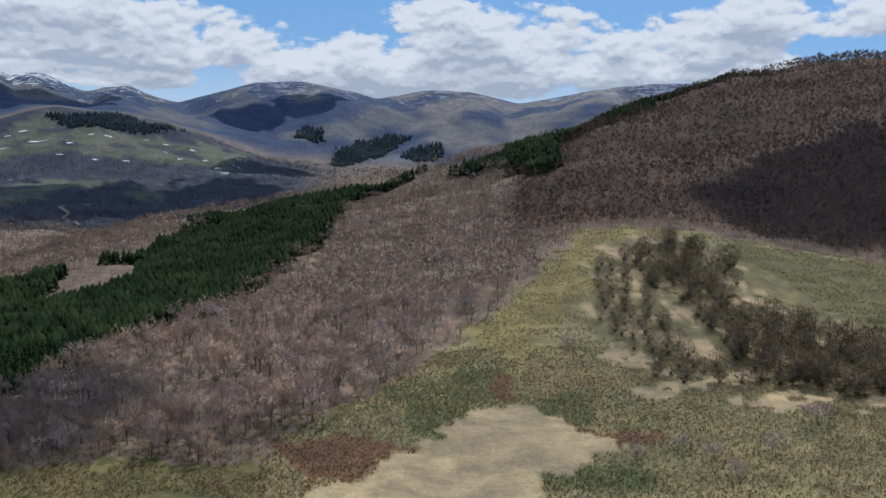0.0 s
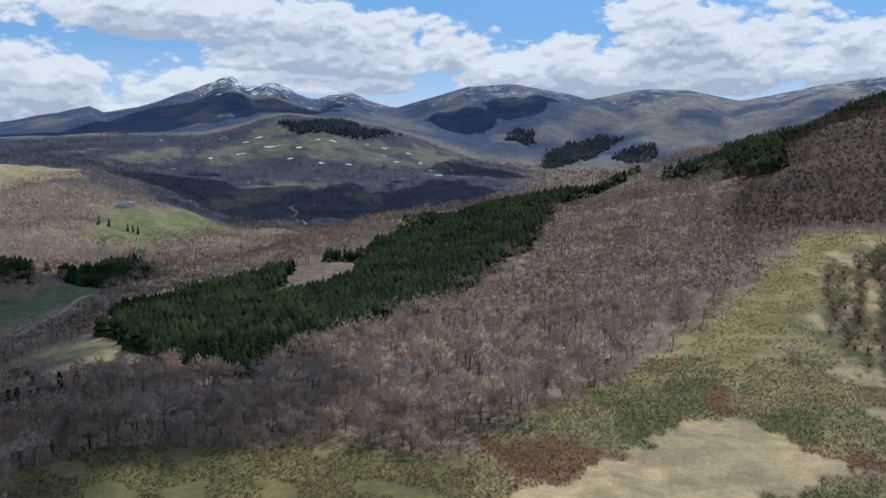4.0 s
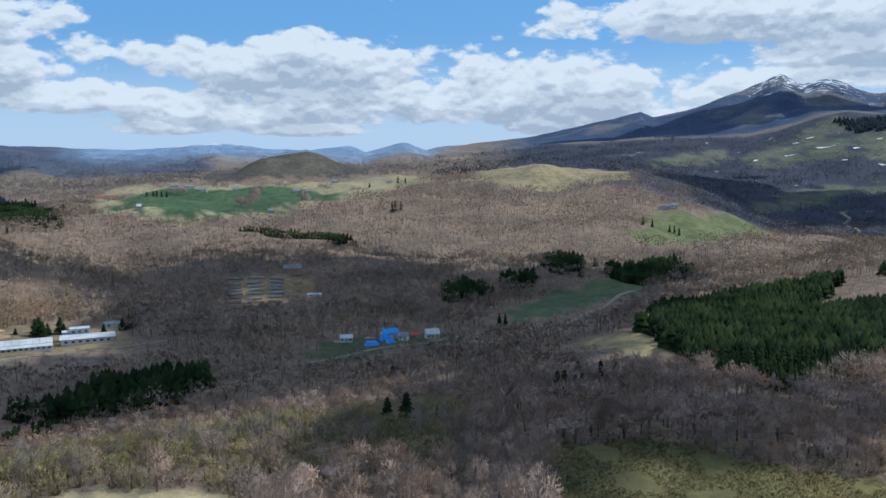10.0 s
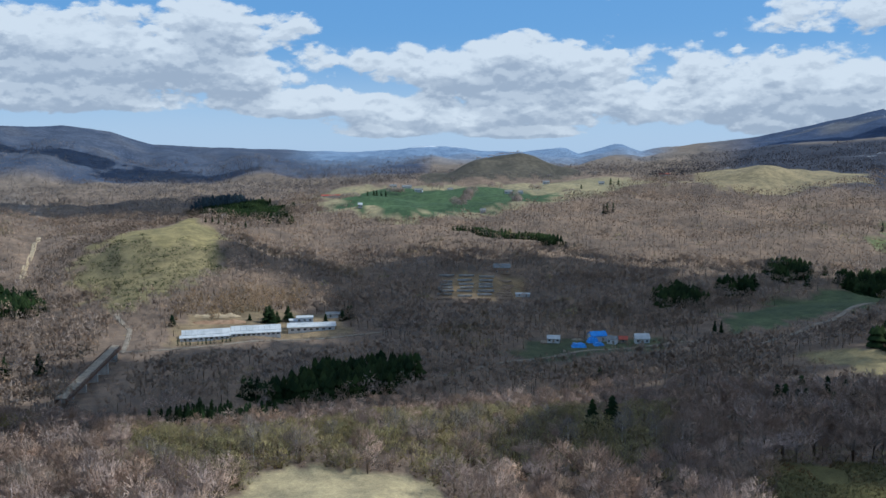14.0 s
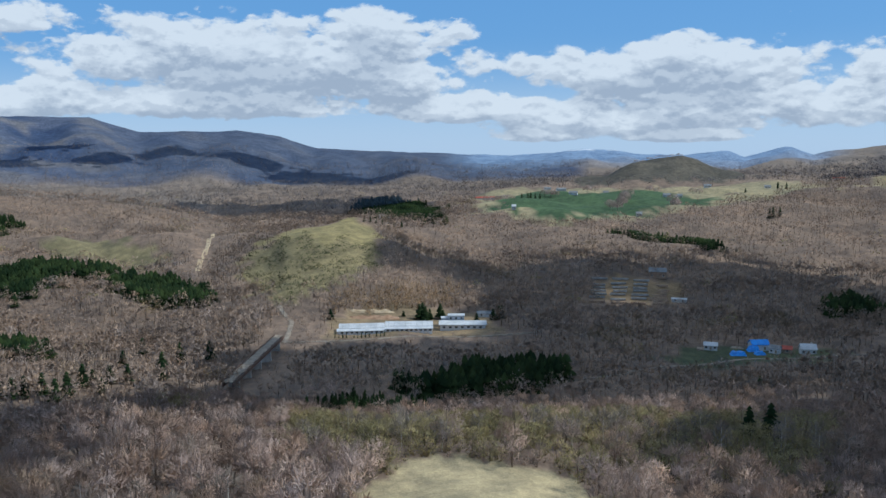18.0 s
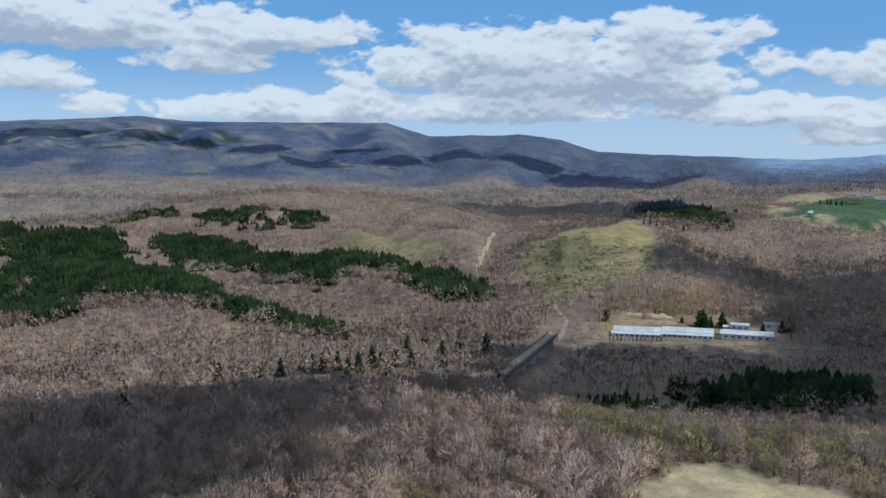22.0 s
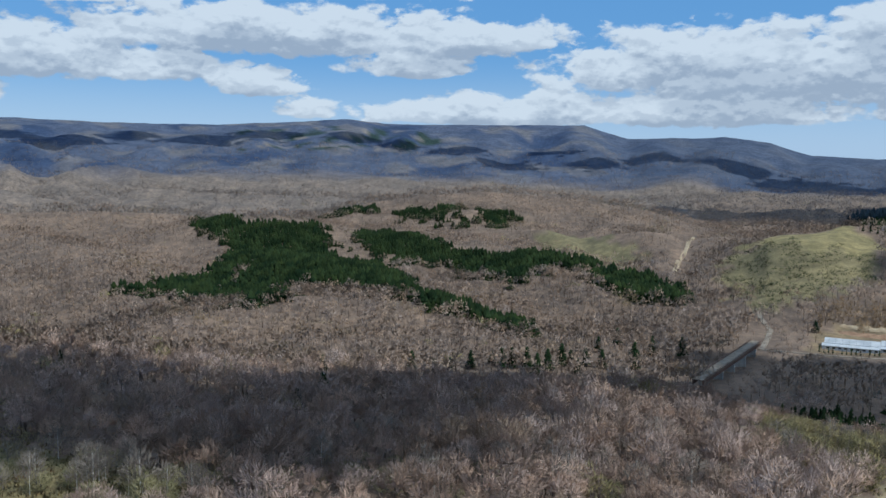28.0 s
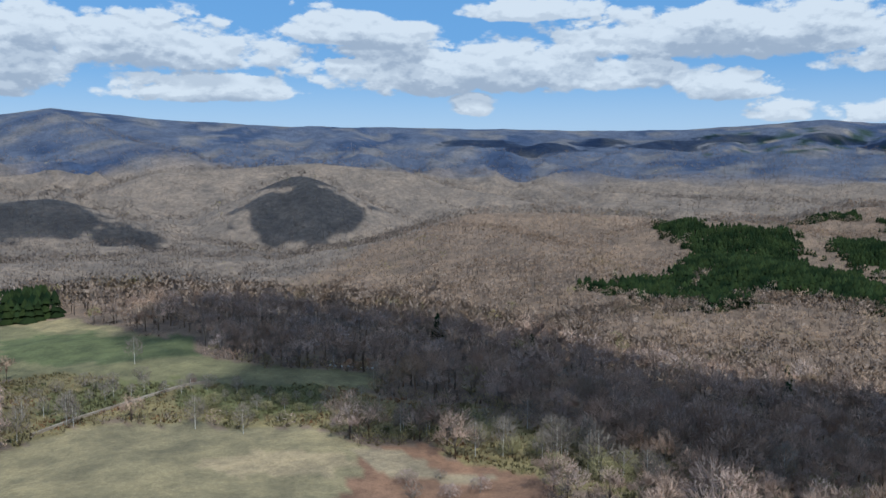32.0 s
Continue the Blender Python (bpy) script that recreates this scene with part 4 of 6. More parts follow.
# ---- woods: every tree is a trunk with limbs and twigs, or tiers of needles ----
def bare_tree(rng, limbs, twigs, width, slim=0.36, low=0.24, trunk=0.02, drop=-0.45, long=(0.13, 0.27), upright=0.7, shell=0.35):
    """A leafless tree one unit high: a tapered trunk, rising limbs and a dome of fine upright twigs, as triangles; and which of them are bark."""
    verts, tris, bark = [], [], []

    def add(points, is_bark):
        k = len(verts)
        verts.extend(points)
        tris.append((k, k + 1, k + 2))
        bark.append(is_bark)

    def in_crown(k, count, least):
        around, lift = 2.4 * k + rng.uniform(-0.5, 0.5), rng.uniform(drop, 1.0)
        reach = slim * math.sqrt(max(0.05, 1 - lift * lift)) * (least + (1 - least) * math.sqrt(rng.uniform(0, 1)))
        return np.array([math.cos(around) * reach, math.sin(around) * reach, 0.52 + 0.34 * lift])

    top = np.array([rng.normal(0, 0.03), rng.normal(0, 0.03), 0.85])
    for k in range(3):
        a0, a1 = 2.09 * k, 2.09 * (k + 1)
        add([(math.cos(a0) * trunk, math.sin(a0) * trunk, -0.03), (math.cos(a1) * trunk, math.sin(a1) * trunk, -0.03), top], 1)
    for k in range(limbs):
        tip = in_crown(k, limbs, 0.6)
        root = np.array([tip[0] * 0.08, tip[1] * 0.08, max(0.05, min(low + 0.35 * rng.uniform(0, 1), tip[2] - 0.15))])
        side = np.cross(tip - root, rng.normal(0, 1, 3))
        side *= width * 0.6 / (np.linalg.norm(side) + 1e-6)
        add([root - side, root + side, tip], 1)
    for k in range(twigs):
        start = in_crown(k, twigs, shell)
        out = np.array([start[0] / slim, start[1] / slim, 0]) * 0.55 + np.array([0, 0, upright]) + rng.normal(0, 0.45, 3)
        span = rng.uniform(*long)
        start = start - np.array([0, 0, 0.4 * span])
        end = start + out / np.linalg.norm(out) * span
        side = np.cross(end - start, rng.normal(0, 1, 3))
        side *= 0.5 * width * rng.uniform(0.6, 1.4) / (np.linalg.norm(side) + 1e-6)
        add([start - side, start + side, end], 0)
    return np.array(verts, float), np.array(tris), np.array(bark)


def domed_tree(rng, lobes, limbs, twigs, width, slim=0.48, low=0.2, trunk=0.018, long=(0.07, 0.15)):
    """A leafless spreading tree one unit high: trunk, forked limbs, and a broad dome of lobes, each a brush of twigs that fan outwards."""
    verts, tris, bark = [], [], []

    def add(points, is_bark):
        k = len(verts)
        verts.extend(points)
        tris.append((k, k + 1, k + 2))
        bark.append(is_bark)

    def spike(a, b, w, is_bark):
        side = np.cross(b - a, rng.normal(0, 1, 3))
        side *= w / (np.linalg.norm(side) + 1e-6)
        add([a - side, a + side, b], is_bark)

    for k in range(3):
        a0, a1 = 2.09 * k, 2.09 * (k + 1)
        add([(math.cos(a0) * trunk, math.sin(a0) * trunk, -0.03), (math.cos(a1) * trunk, math.sin(a1) * trunk, -0.03), (rng.normal(0, 0.03), rng.normal(0, 0.03), 0.8)], 1)
    turn = rng.uniform(0, 6.28)
    heads = [np.array([rng.normal(0, 0.05), rng.normal(0, 0.05), 0.72])]
    for k in range(lobes - 1):
        a, q = turn + 6.283 * k / (lobes - 1) + rng.uniform(-0.3, 0.3), slim * rng.uniform(0.48, 0.66)
        heads.append(np.array([math.cos(a) * q, math.sin(a) * q, rng.uniform(0.42, 0.66)]))
    sizes = [rng.uniform(0.24, 0.30)] + [slim * rng.uniform(0.40, 0.56) for _ in heads[1:]]
    for k in range(limbs):
        head, size = heads[k % lobes], sizes[k % lobes]
        fork = np.array([head[0] * 0.1, head[1] * 0.1, min(head[2] - 0.08, low + rng.uniform(0, 0.22))])
        tip = head + rng.normal(0, 0.45, 3) * size + np.array([0, 0, 0.5 * size])
        spike(fork, tip, width * 0.7, 1)
    for k in range(twigs):
        head, size = heads[k % lobes], sizes[k % lobes]
        way = rng.normal(0, 1, 3)
        way[2] = abs(way[2]) * 1.1 - 0.45
        way = way / np.linalg.norm(way) + np.array([head[0], head[1], 0]) * 0.7
        way /= np.linalg.norm(way)
        span, q = rng.uniform(*long), size * (0.5 + 0.5 * math.sqrt(rng.uniform(0, 1)))
        end = head + way * q
        start = end - (way * 0.8 + np.array([0, 0, 0.45]) + rng.normal(0, 0.25, 3)) * span
        spike(start, end, 0.5 * width * rng.uniform(0.6, 1.4), 0)
    return np.array(verts, float), np.array(tris), np.array(bark)


def conifer(rng, tiers, sides, slim=0.2):
    """A dense needle tree one unit high: drooping tiers with ragged rims."""
    verts, tris = [], []
    for k in range(tiers):
        top, base = 1.0 - 0.86 * k / tiers, 1.0 - 0.86 * (k + 1.35) / tiers
        spread, turn = slim * (0.22 + 0.78 * (k + 1) / tiers), rng.uniform(0, 6.28)
        n = len(verts)
        verts.append((rng.normal(0, 0.006), rng.normal(0, 0.006), top))
        for s in range(sides):
            a, q = turn + 6.283 * s / sides, spread * rng.uniform(0.7, 1.2)
            verts.append((math.cos(a) * q, math.sin(a) * q, max(0.02, base + rng.uniform(-0.03, 0.05))))
        tris.extend((n, n + 1 + s, n + 1 + (s + 1) % sides) for s in range(sides))
    return np.array(verts, float), np.array(tris), np.zeros(len(tris), int)


def crown_lean(verts, middle=0.42, wide=0.38, rise=0.5):
    """For each point of a tree one unit high, the way its foliage faces: outwards from the heart of the crown."""
    way = np.stack([verts[:, 0] / wide, verts[:, 1] / wide, (verts[:, 2] - middle) / 0.5 + rise], -1)
    return way / (np.linalg.norm(way, axis=1, keepdims=True) + 1e-6)


def face_outwards(data, ways):
    layer = data.attributes.new("facing", "FLOAT_VECTOR", "POINT")
    layer.data.foreach_set("vector", np.asarray(ways, np.float32).ravel())


def planted(name, kinds, x, y, tall, mats, label, category, seed, sink=0.2, spread_tone=0.26):
    """Trees of the given kinds joined into one wood that nobody could count."""
    if len(x) == 0:
        return None
    rng = np.random.RandomState(seed)
    pick, turn, wide = rng.randint(0, len(kinds), len(x)), rng.uniform(0, 6.283, len(x)), rng.uniform(0.8, 1.25, len(x))
    z, all_verts, all_tris, all_bark, all_ways, tones, count = height(x, y) - sink, [], [], [], [], [], 0
    slope = np.stack([height(x - 9, y) - height(x + 9, y), height(x, y - 9) - height(x, y + 9), np.zeros(len(x))], -1) / 18 * 2.2
    for k, (verts, tris, bark) in enumerate(kinds):
        m = pick == k
        c, s, h, w = np.cos(turn[m])[:, None], np.sin(turn[m])[:, None], tall[m][:, None], (tall * wide)[m][:, None]
        v = np.stack([x[m][:, None] + w * (c * verts[:, 0] - s * verts[:, 1]), y[m][:, None] + w * (s * verts[:, 0] + c * verts[:, 1]), z[m][:, None] + h * verts[:, 2]], -1)
        t = tris[None] + (count + np.arange(m.sum()) * len(verts))[:, None, None]
        f = crown_lean(verts)
        tones.append(np.repeat(rng.uniform(-spread_tone, spread_tone, m.sum()), len(verts)))
        ways = np.stack([c * f[:, 0] - s * f[:, 1], s * f[:, 0] + c * f[:, 1], np.broadcast_to(f[:, 2], (m.sum(), len(f)))], -1) + slope[m][:, None, :]
        all_verts.append(v.reshape(-1, 3)), all_tris.append(t.reshape(-1, 3)), all_bark.append(np.tile(bark, m.sum())), all_ways.append(ways.reshape(-1, 3))
        count += m.sum() * len(verts)
    data = mesh_of(name, np.concatenate(all_verts), np.concatenate(all_tris), mats, index=np.concatenate(all_bark))
    face_outwards(data, np.concatenate(all_ways))
    data.attributes.new("tone", "FLOAT", "POINT").data.foreach_set("value", np.concatenate(tones).astype(np.float32))
    return tagged(new(name, data), label, category, kind="stuff")


def scattered(spacing, r0, r1, seed, b0=-31.0, b1=167.0):
    """Places on a shaken grid between two ranges, within the bearings."""
    rng = np.random.RandomState(seed)
    axis = np.arange(-r1, r1, spacing)
    x, y = (a.ravel() + rng.uniform(-0.48, 0.48, a.size) * spacing for a in np.meshgrid(axis, axis))
    b, r = bearing_range(x, y)
    keep = (r > r0) & (r < r1) & (b > b0) & (b < b1)
    return x[keep], y[keep], rng


def budding(x, y, b, r):
    """Where the twigs are yellow-green: a belt of willow and birch below the brow, and here and there."""
    belt = (r < 330) & (b > 48) & (b < 84) & (r > 225)
    sparse = waves(x, y, 60, 33) > 0.95
    return (belt & (waves(x, y, 24, 31) > -0.7)) | (sparse & (waves(x, y, 9, 35) > 0.3))


# scrub that leaves the view to what lies behind it open
LOW = [[(82.5, 515), (82.5, 592), (68, 605), (67, 540), (72, 505)], [(59, 490), (59, 540), (56, 575), (47, 590), (45, 560), (52, 505)], [(64.5, 660), (64.5, 722), (57, 735), (57, 680)],
       [(47, 575), (45, 660), (40, 720), (36, 760), (35, 700), (40, 560)], [(42, 455), (41, 520), (33, 480), (34, 425)], [(88.5, 410), (86, 560), (82.5, 700), (81.5, 560), (85, 430)], [(91.2, 800), (89.8, 1215), (87.8, 1215), (88.6, 850)],
       [(25.7, 563), (24, 735), (18.5, 755), (19.9, 641), (22.8, 623)], [(17.6, 885), (14.6, 885), (10.8, 815), (6.3, 842), (1.7, 885), (1.7, 835), (7, 795), (11, 765), (15, 840)],
       [(162, 420), (158, 345), (148, 320), (148, 300), (165, 330)]]


def grow_woods():
    rng = np.random.RandomState(5)
    close = [domed_tree(rng, 6, 22, 640, 0.012) for _ in range(8)] + [domed_tree(rng, 4, 14, 480, 0.013, slim=0.36) for _ in range(3)]
    scrub = [bare_tree(rng, 3, 64, 0.034, slim=0.5, long=(0.12, 0.24), drop=-1.3, low=0.05) for _ in range(6)]
    bushy = [bare_tree(rng, 6, 170, 0.020, slim=0.36, long=(0.09, 0.19), drop=-1.3, low=0.08) for _ in range(6)]
    near = [domed_tree(rng, 6, 8, 230, 0.021) for _ in range(8)] + [domed_tree(rng, 4, 8, 180, 0.022, slim=0.36) for _ in range(3)]
    mid = [domed_tree(rng, 4, 0, 50, 0.056, slim=0.46, long=(0.08, 0.14), trunk=0.012) for _ in range(8)]
    hill = [domed_tree(rng, 3, 0, 30, 0.062, slim=0.42, long=(0.10, 0.18), trunk=0.012) for _ in range(8)]
    slender = [bare_tree(rng, 0, 40, 0.04, slim=0.19, long=(0.10, 0.2), trunk=0.012, drop=-1.2, upright=0.5) for _ in range(6)]
    under = [bare_tree(rng, 0, 16, 0.085, slim=0.5, long=(0.16, 0.32), drop=-1.3, low=0.05) for _ in range(6)]
    far = [bare_tree(rng, 0, 16, 0.080, slim=0.48, long=(0.10, 0.18), trunk=0.012, drop=-0.1, shell=0.3) for _ in range(8)]
    pine_near, pine_mid = [conifer(rng, 6, 7, 0.22) for _ in range(5)], [conifer(rng, 3, 5, 0.40) for _ in range(5)]
    bands = (("close", 8.4, 175, 300, close, pine_near, 3.5), ("near", 8.6, 300, 430, near, pine_near, 3.6), ("mid", 8.3, 430, 900, mid, pine_mid, 3.9),
             ("far", 11.3, 900, 1480, far, pine_mid, 3.6), ("distant", 23.0, 1480, 3300, far, pine_mid, 8.0))
    for k, (band, spacing, r0, r1, bare, pine, close_set) in enumerate(bands):
        x, y, rng = scattered(spacing, r0, r1, 40 + k)
        wb, wr = wobbled(x, y)
        open_here, pine_here = is_open(wb, wr), is_conifer(wb, wr)
        if band == "distant":
            open_here |= (far_meadow(x, y, wb, wr) > 0.3) | ((wb < 64) & (wr > 2500)) | ((wr > 2500) & (rng.uniform(size=len(x)) < 0.45))
        tall = rng.uniform(9.0, 15.5, len(x)) * (1 + 0.2 * waves(x, y, 60, 7)) * (1.3 if band == "distant" else 1.0)
        tall = np.where((wb > 46) & (wb < 87) & (wr < 430) & (wr > 268), 0.72 * tall, tall)
        for outline in LOW:
            tall = np.where(inside(outline, wb, wr), 0.36 * tall, tall)
        buds = budding(x, y, wb, wr)
        young = inside(YOUNG, wb, wr)
        if band == "mid":
            sx, sy, srng = scattered(4.3, 600, 900, 92, 72, 92)
            m = inside(YOUNG, *wobbled(sx, sy)) & (waves(sx, sy, 26, 93) > -0.3)
            planted("young_woods", mid, sx[m], sy[m], srng.uniform(3.0, 6.5, m.sum()), [YOUNG_LEAVES, BOUGHS], "low young green saplings on the hillside", "woods", 91)
            sx, sy, srng = scattered(4.4, 600, 900, 99, 66, 88)
            m = inside(LARCH_BELT, *wobbled(sx, sy))
            planted("larch_woods", slender, sx[m], sy[m], srng.uniform(8, 12, m.sum()), [LARCH_PALE, BOUGHS], "tan-brown larch belt with bare spring twigs", "woods", 94, spread_tone=0.15)
        open_here |= young | inside(LARCH_BELT, wb, wr)
        russet = (wb < -4.5) & (wr > 560)
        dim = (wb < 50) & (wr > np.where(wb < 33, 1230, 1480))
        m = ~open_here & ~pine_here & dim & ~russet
        planted(f"shaded_woods_{band}", bare, x[m], y[m], tall[m], [TWIGS_SHADED, BOUGHS], "bare woods on the far slopes, coloured dark for shade and haze", "woods", 63 + k, spread_tone=0.12)
        grey = (wb > 89) & (wr > np.interp(wb, *zip(*BEHIND)))
        m = ~open_here & ~pine_here & grey & ~buds
        planted(f"hazy_woods_{band}", bare, x[m], y[m], tall[m], [TWIGS_BEHIND_HAZED, BOUGHS], "bare woods on the hills behind, greyed by painted haze", "woods", 83 + k, spread_tone=0.12)
        m = ~open_here & ~pine_here & ~buds & ~russet & ~dim & ~grey
        planted(f"bare_woods_{band}", bare, x[m], y[m], tall[m], [{"close": TWIGS, "near": TWIGS, "mid": TWIGS_MID, "far": TWIGS_FAR, "distant": TWIGS_HAZED}[band], BOUGHS], "bare grey-brown broadleaf woods in early spring", "woods", 3 + k, spread_tone=0.26 if band in ("close", "near") else 0.15)
        if band == "close":  # the budding belt is a thicket of its own
            bx, by, brng = scattered(4.6, r0, 345, 95, 44, 88)
            bb, br = wobbled(bx, by)
            m = budding(bx, by, bb, br) & ~is_open(bb, br) & ~is_conifer(bb, br)
            planted("budding_thicket", bushy, bx[m], by[m], brng.uniform(5.0, 9.5, m.sum()), [BUDS, BOUGHS], "thicket of yellow-green budding willow and birch", "woods", 96)
        buds &= ~((wb > 44) & (wb < 88) & (wr < 345))
        m = ~open_here & ~pine_here & buds & ~russet & ~dim
        planted(f"budding_woods_{band}", bushy if band == "close" else bare, x[m], y[m], tall[m] * 0.82, [BUDS, BOUGHS], "yellow-green budding willow and birch woods", "woods", 13 + k)
        x, y, rng = scattered(close_set, r0, r1, 50 + k)
        wb, wr = wobbled(x, y)
        m = is_conifer(wb, wr)
        planted(f"conifer_woods_{band}", pine, x[m], y[m], rng.uniform(9.5, 13.0, m.sum()) * (0.62 if band == "far" else 0.85 if r0 < 430 and r1 < 500 else 1.0), [NEEDLES_HAZED if band == "distant" else NEEDLES], "dense dark green conifer plantation", "woods", 23 + k)
    # the russet hill, thick up to its skyline
    x, y, rng = scattered(7.6, 540, 1240, 81, -31, -3)
    wb, wr = wobbled(x, y)
    m = (wb < -4.5) & (wr > 560) & ~is_open(wb, wr) & ~is_conifer(wb, wr)
    planted("russet_woods", hill, x[m], y[m], rng.uniform(8, 14, m.sum()), [TWIGS_RUSSET, BOUGHS], "bare russet-brown woods on the hillside", "woods", 82, spread_tone=0.14)
    # undergrowth beneath the nearer trees
    x, y, rng = scattered(6.0, 178, 430, 97)
    wb, wr = wobbled(x, y)
    m = ~is_open(wb, wr) & ~is_conifer(wb, wr)
    planted("underwood", under, x[m], y[m], rng.uniform(2.0, 4.2, m.sum()), [TWIGS_MID, BOUGHS], "bare brown underwood beneath the trees", "scrub", 98)
    # low scrub where the woods meet open ground
    x, y, rng = scattered(3.0, 178, 330, 86)
    wb, wr = wobbled(x, y)
    edge = np.zeros(len(x), bool)
    for dx, dy in ((6, 0), (-6, 0), (0, 6), (0, -6)):
        edge |= is_open(*wobbled(x + dx, y + dy))
    m = edge & ~is_open(wb, wr) & ~is_conifer(wb, wr)
    green = m & (waves(x, y, 15, 87) > -0.1)
    planted("edge_scrub", scrub, x[green], y[green], rng.uniform(2.5, 5.5, green.sum()), [BUDS, BOUGHS], "budding olive-green scrub at the edge of the woods", "scrub", 88)
    m &= ~green
    planted("bare_scrub", scrub, x[m], y[m], rng.uniform(2.5, 5.5, m.sum()), [TWIGS, BOUGHS], "bare brown scrub at the edge of the woods", "scrub", 89)


grow_woods()

# ---- helpers for things ----
def at(b, r, up=0.0, turn=0.0):
    """A pose on the ground at a bearing and range; its front (-y) faces the lookout, turned by turn degrees."""
    x, y = -math.sin(radians(b)) * r, math.cos(radians(b)) * r
    return pose(x, y, float(height(np.array([x]), np.array([y]))[0]) + up, 0, 0, b + turn)


def part(name, bm, mat, parent, label=""):
    data = bpy.data.meshes.new(name)
    bm.to_mesh(data)
    bm.free()
    data.materials.append(mat)
    ob = new(name, data)
    ob.parent = parent
    return tagged(ob, label) if label else ob


def shared(name, data, parent, label=""):
    ob = new(name, data)
    ob.parent = parent
    return tagged(ob, label) if label else ob


def thing(name, m, label, category, group=""):
    ob = new(name)
    ob.empty_display_size = 0.5
    ob.matrix_world = m
    return tagged(ob, label, category, group)


def boxes(*sizes, bevel=0.0):
    """A bmesh of boxes, each as (x0, y0, z0, x1, y1, z1)."""
    bm = bmesh.new()
    for x0, y0, z0, x1, y1, z1 in sizes:
        m = Matrix.Translation(((x0 + x1) / 2, (y0 + y1) / 2, (z0 + z1) / 2)) @ Matrix.Diagonal((x1 - x0, y1 - y0, z1 - z0, 1))
        bmesh.ops.create_cube(bm, size=1.0, matrix=m)
    if bevel:
        bmesh.ops.bevel(bm, geom=bm.edges[:], offset=bevel, segments=1, affect="EDGES")
    return bm


def prism(outline, x0, x1):
    """A solid between x0 and x1 with an outline of (y, z)."""
    bm = bmesh.new()
    a, b = [bm.verts.new((x0, y, z)) for y, z in outline], [bm.verts.new((x1, y, z)) for y, z in outline]
    bm.faces.new(a), bm.faces.new(b[::-1])
    for k in range(len(outline)):
        n = (k + 1) % len(outline)
        bm.faces.new((a[n], a[k], b[k], b[n]))
    bmesh.ops.recalc_face_normals(bm, faces=bm.faces[:])
    return bm


def gable_roof(long, deep, eave, rise, thick=0.25, over=0.5):
    h, e = deep / 2 + over, eave - rise * over / (deep / 2)
    return prism([(-h, e), (0, eave + rise), (h, e), (h, e + thick), (0, eave + rise + thick), (-h, e + thick)], -long / 2 - over, long / 2 + over)


def house(name, m, long, deep, eave, rise, wall, roof, label, category="house", group="", windows=3, storeys=1, door=True, chimney=False):
    """A gabled building with its front to -y: walls, a roof with eaves, framed windows and a door."""
    ob = thing(name, m, label, category, group)
    d = deep / 2
    part("wall", prism([(-d, -1.2), (-d, eave), (0, eave + rise - 0.05), (d, eave), (d, -1.2)], -long / 2, long / 2), wall, ob)
    part("roof", gable_roof(long, deep, eave, rise), roof, ob)
    for s in range(storeys):
        z = 0.9 + s * 2.6
        for k in range(windows):
            x = -long / 2 + long * (k + 0.5) / windows
            if door and s == 0 and k == windows // 2:
                part("door", boxes((x - 0.6, -d - 0.08, 0.0, x + 0.6, -d + 0.05, 2.1)), BOARDS, ob)
                continue
            pane = part("window", boxes((x - 0.7, -d - 0.03, z, x + 0.7, -d + 0.05, z + 1.2)), GLASS_DARK, ob, "dark window pane")
            part("frame", boxes((x - 0.82, -d - 0.07, z - 0.12, x + 0.82, -d - 0.01, z), (x - 0.82, -d - 0.07, z + 1.2, x + 0.82, -d - 0.01, z + 1.32),
                                (x - 0.82, -d - 0.07, z, x - 0.7, -d - 0.01, z + 1.2), (x + 0.7, -d - 0.07, z, x + 0.82, -d - 0.01, z + 1.2)), WALL_WHITE, pane)
    if chimney:
        part("chimney", boxes((long * 0.2, 0.6, eave + rise * 0.4, long * 0.2 + 0.7, 1.3, eave + rise + 1.0)), CONCRETE, ob)
    return ob


# ---- trees that stand by themselves ----
def tree_meshes(name, rng, twigs_material, bark_material, count, bough_material=BOUGHS, **shape):
    """Trunk and crown meshes for some trees of one kind, one unit high."""
    made = []
    for k in range(count):
        verts, tris, bark = bare_tree(rng, **shape)
        leafage = tris[3:]
        crown = mesh_of(f"{name}_crown", verts[leafage.ravel()], np.arange(len(leafage) * 3).reshape(-1, 3), [twigs_material, bough_material], index=bark[3:])
        face_outwards(crown, crown_lean(verts[leafage.ravel()]))
        bm = bmesh.new()
        rings, lean = [], rng.normal(0, 0.03, 2)
        for z, w in ((-0.04, 1.25), (0.02, 1.0), (0.3, 0.8), (0.6, 0.45), (0.88, 0.12)):
            q = shape.get("trunk", 0.02) * 0.75 * w
            bend = z * z
            rings.append([bm.verts.new((math.cos(1.047 * s) * q + lean[0] * bend, math.sin(1.047 * s) * q + lean[1] * bend, z)) for s in range(6)])
        for lower, upper in zip(rings, rings[1:]):
            for s in range(6):
                bm.faces.new((lower[s], lower[(s + 1) % 6], upper[(s + 1) % 6], upper[s]))
        bm.faces.new(rings[-1])
        stem = bpy.data.meshes.new(f"{name}_trunk")
        bm.to_mesh(stem)
        bm.free()
        stem.materials.append(bark_material)
        made.append((stem, crown))
    return made


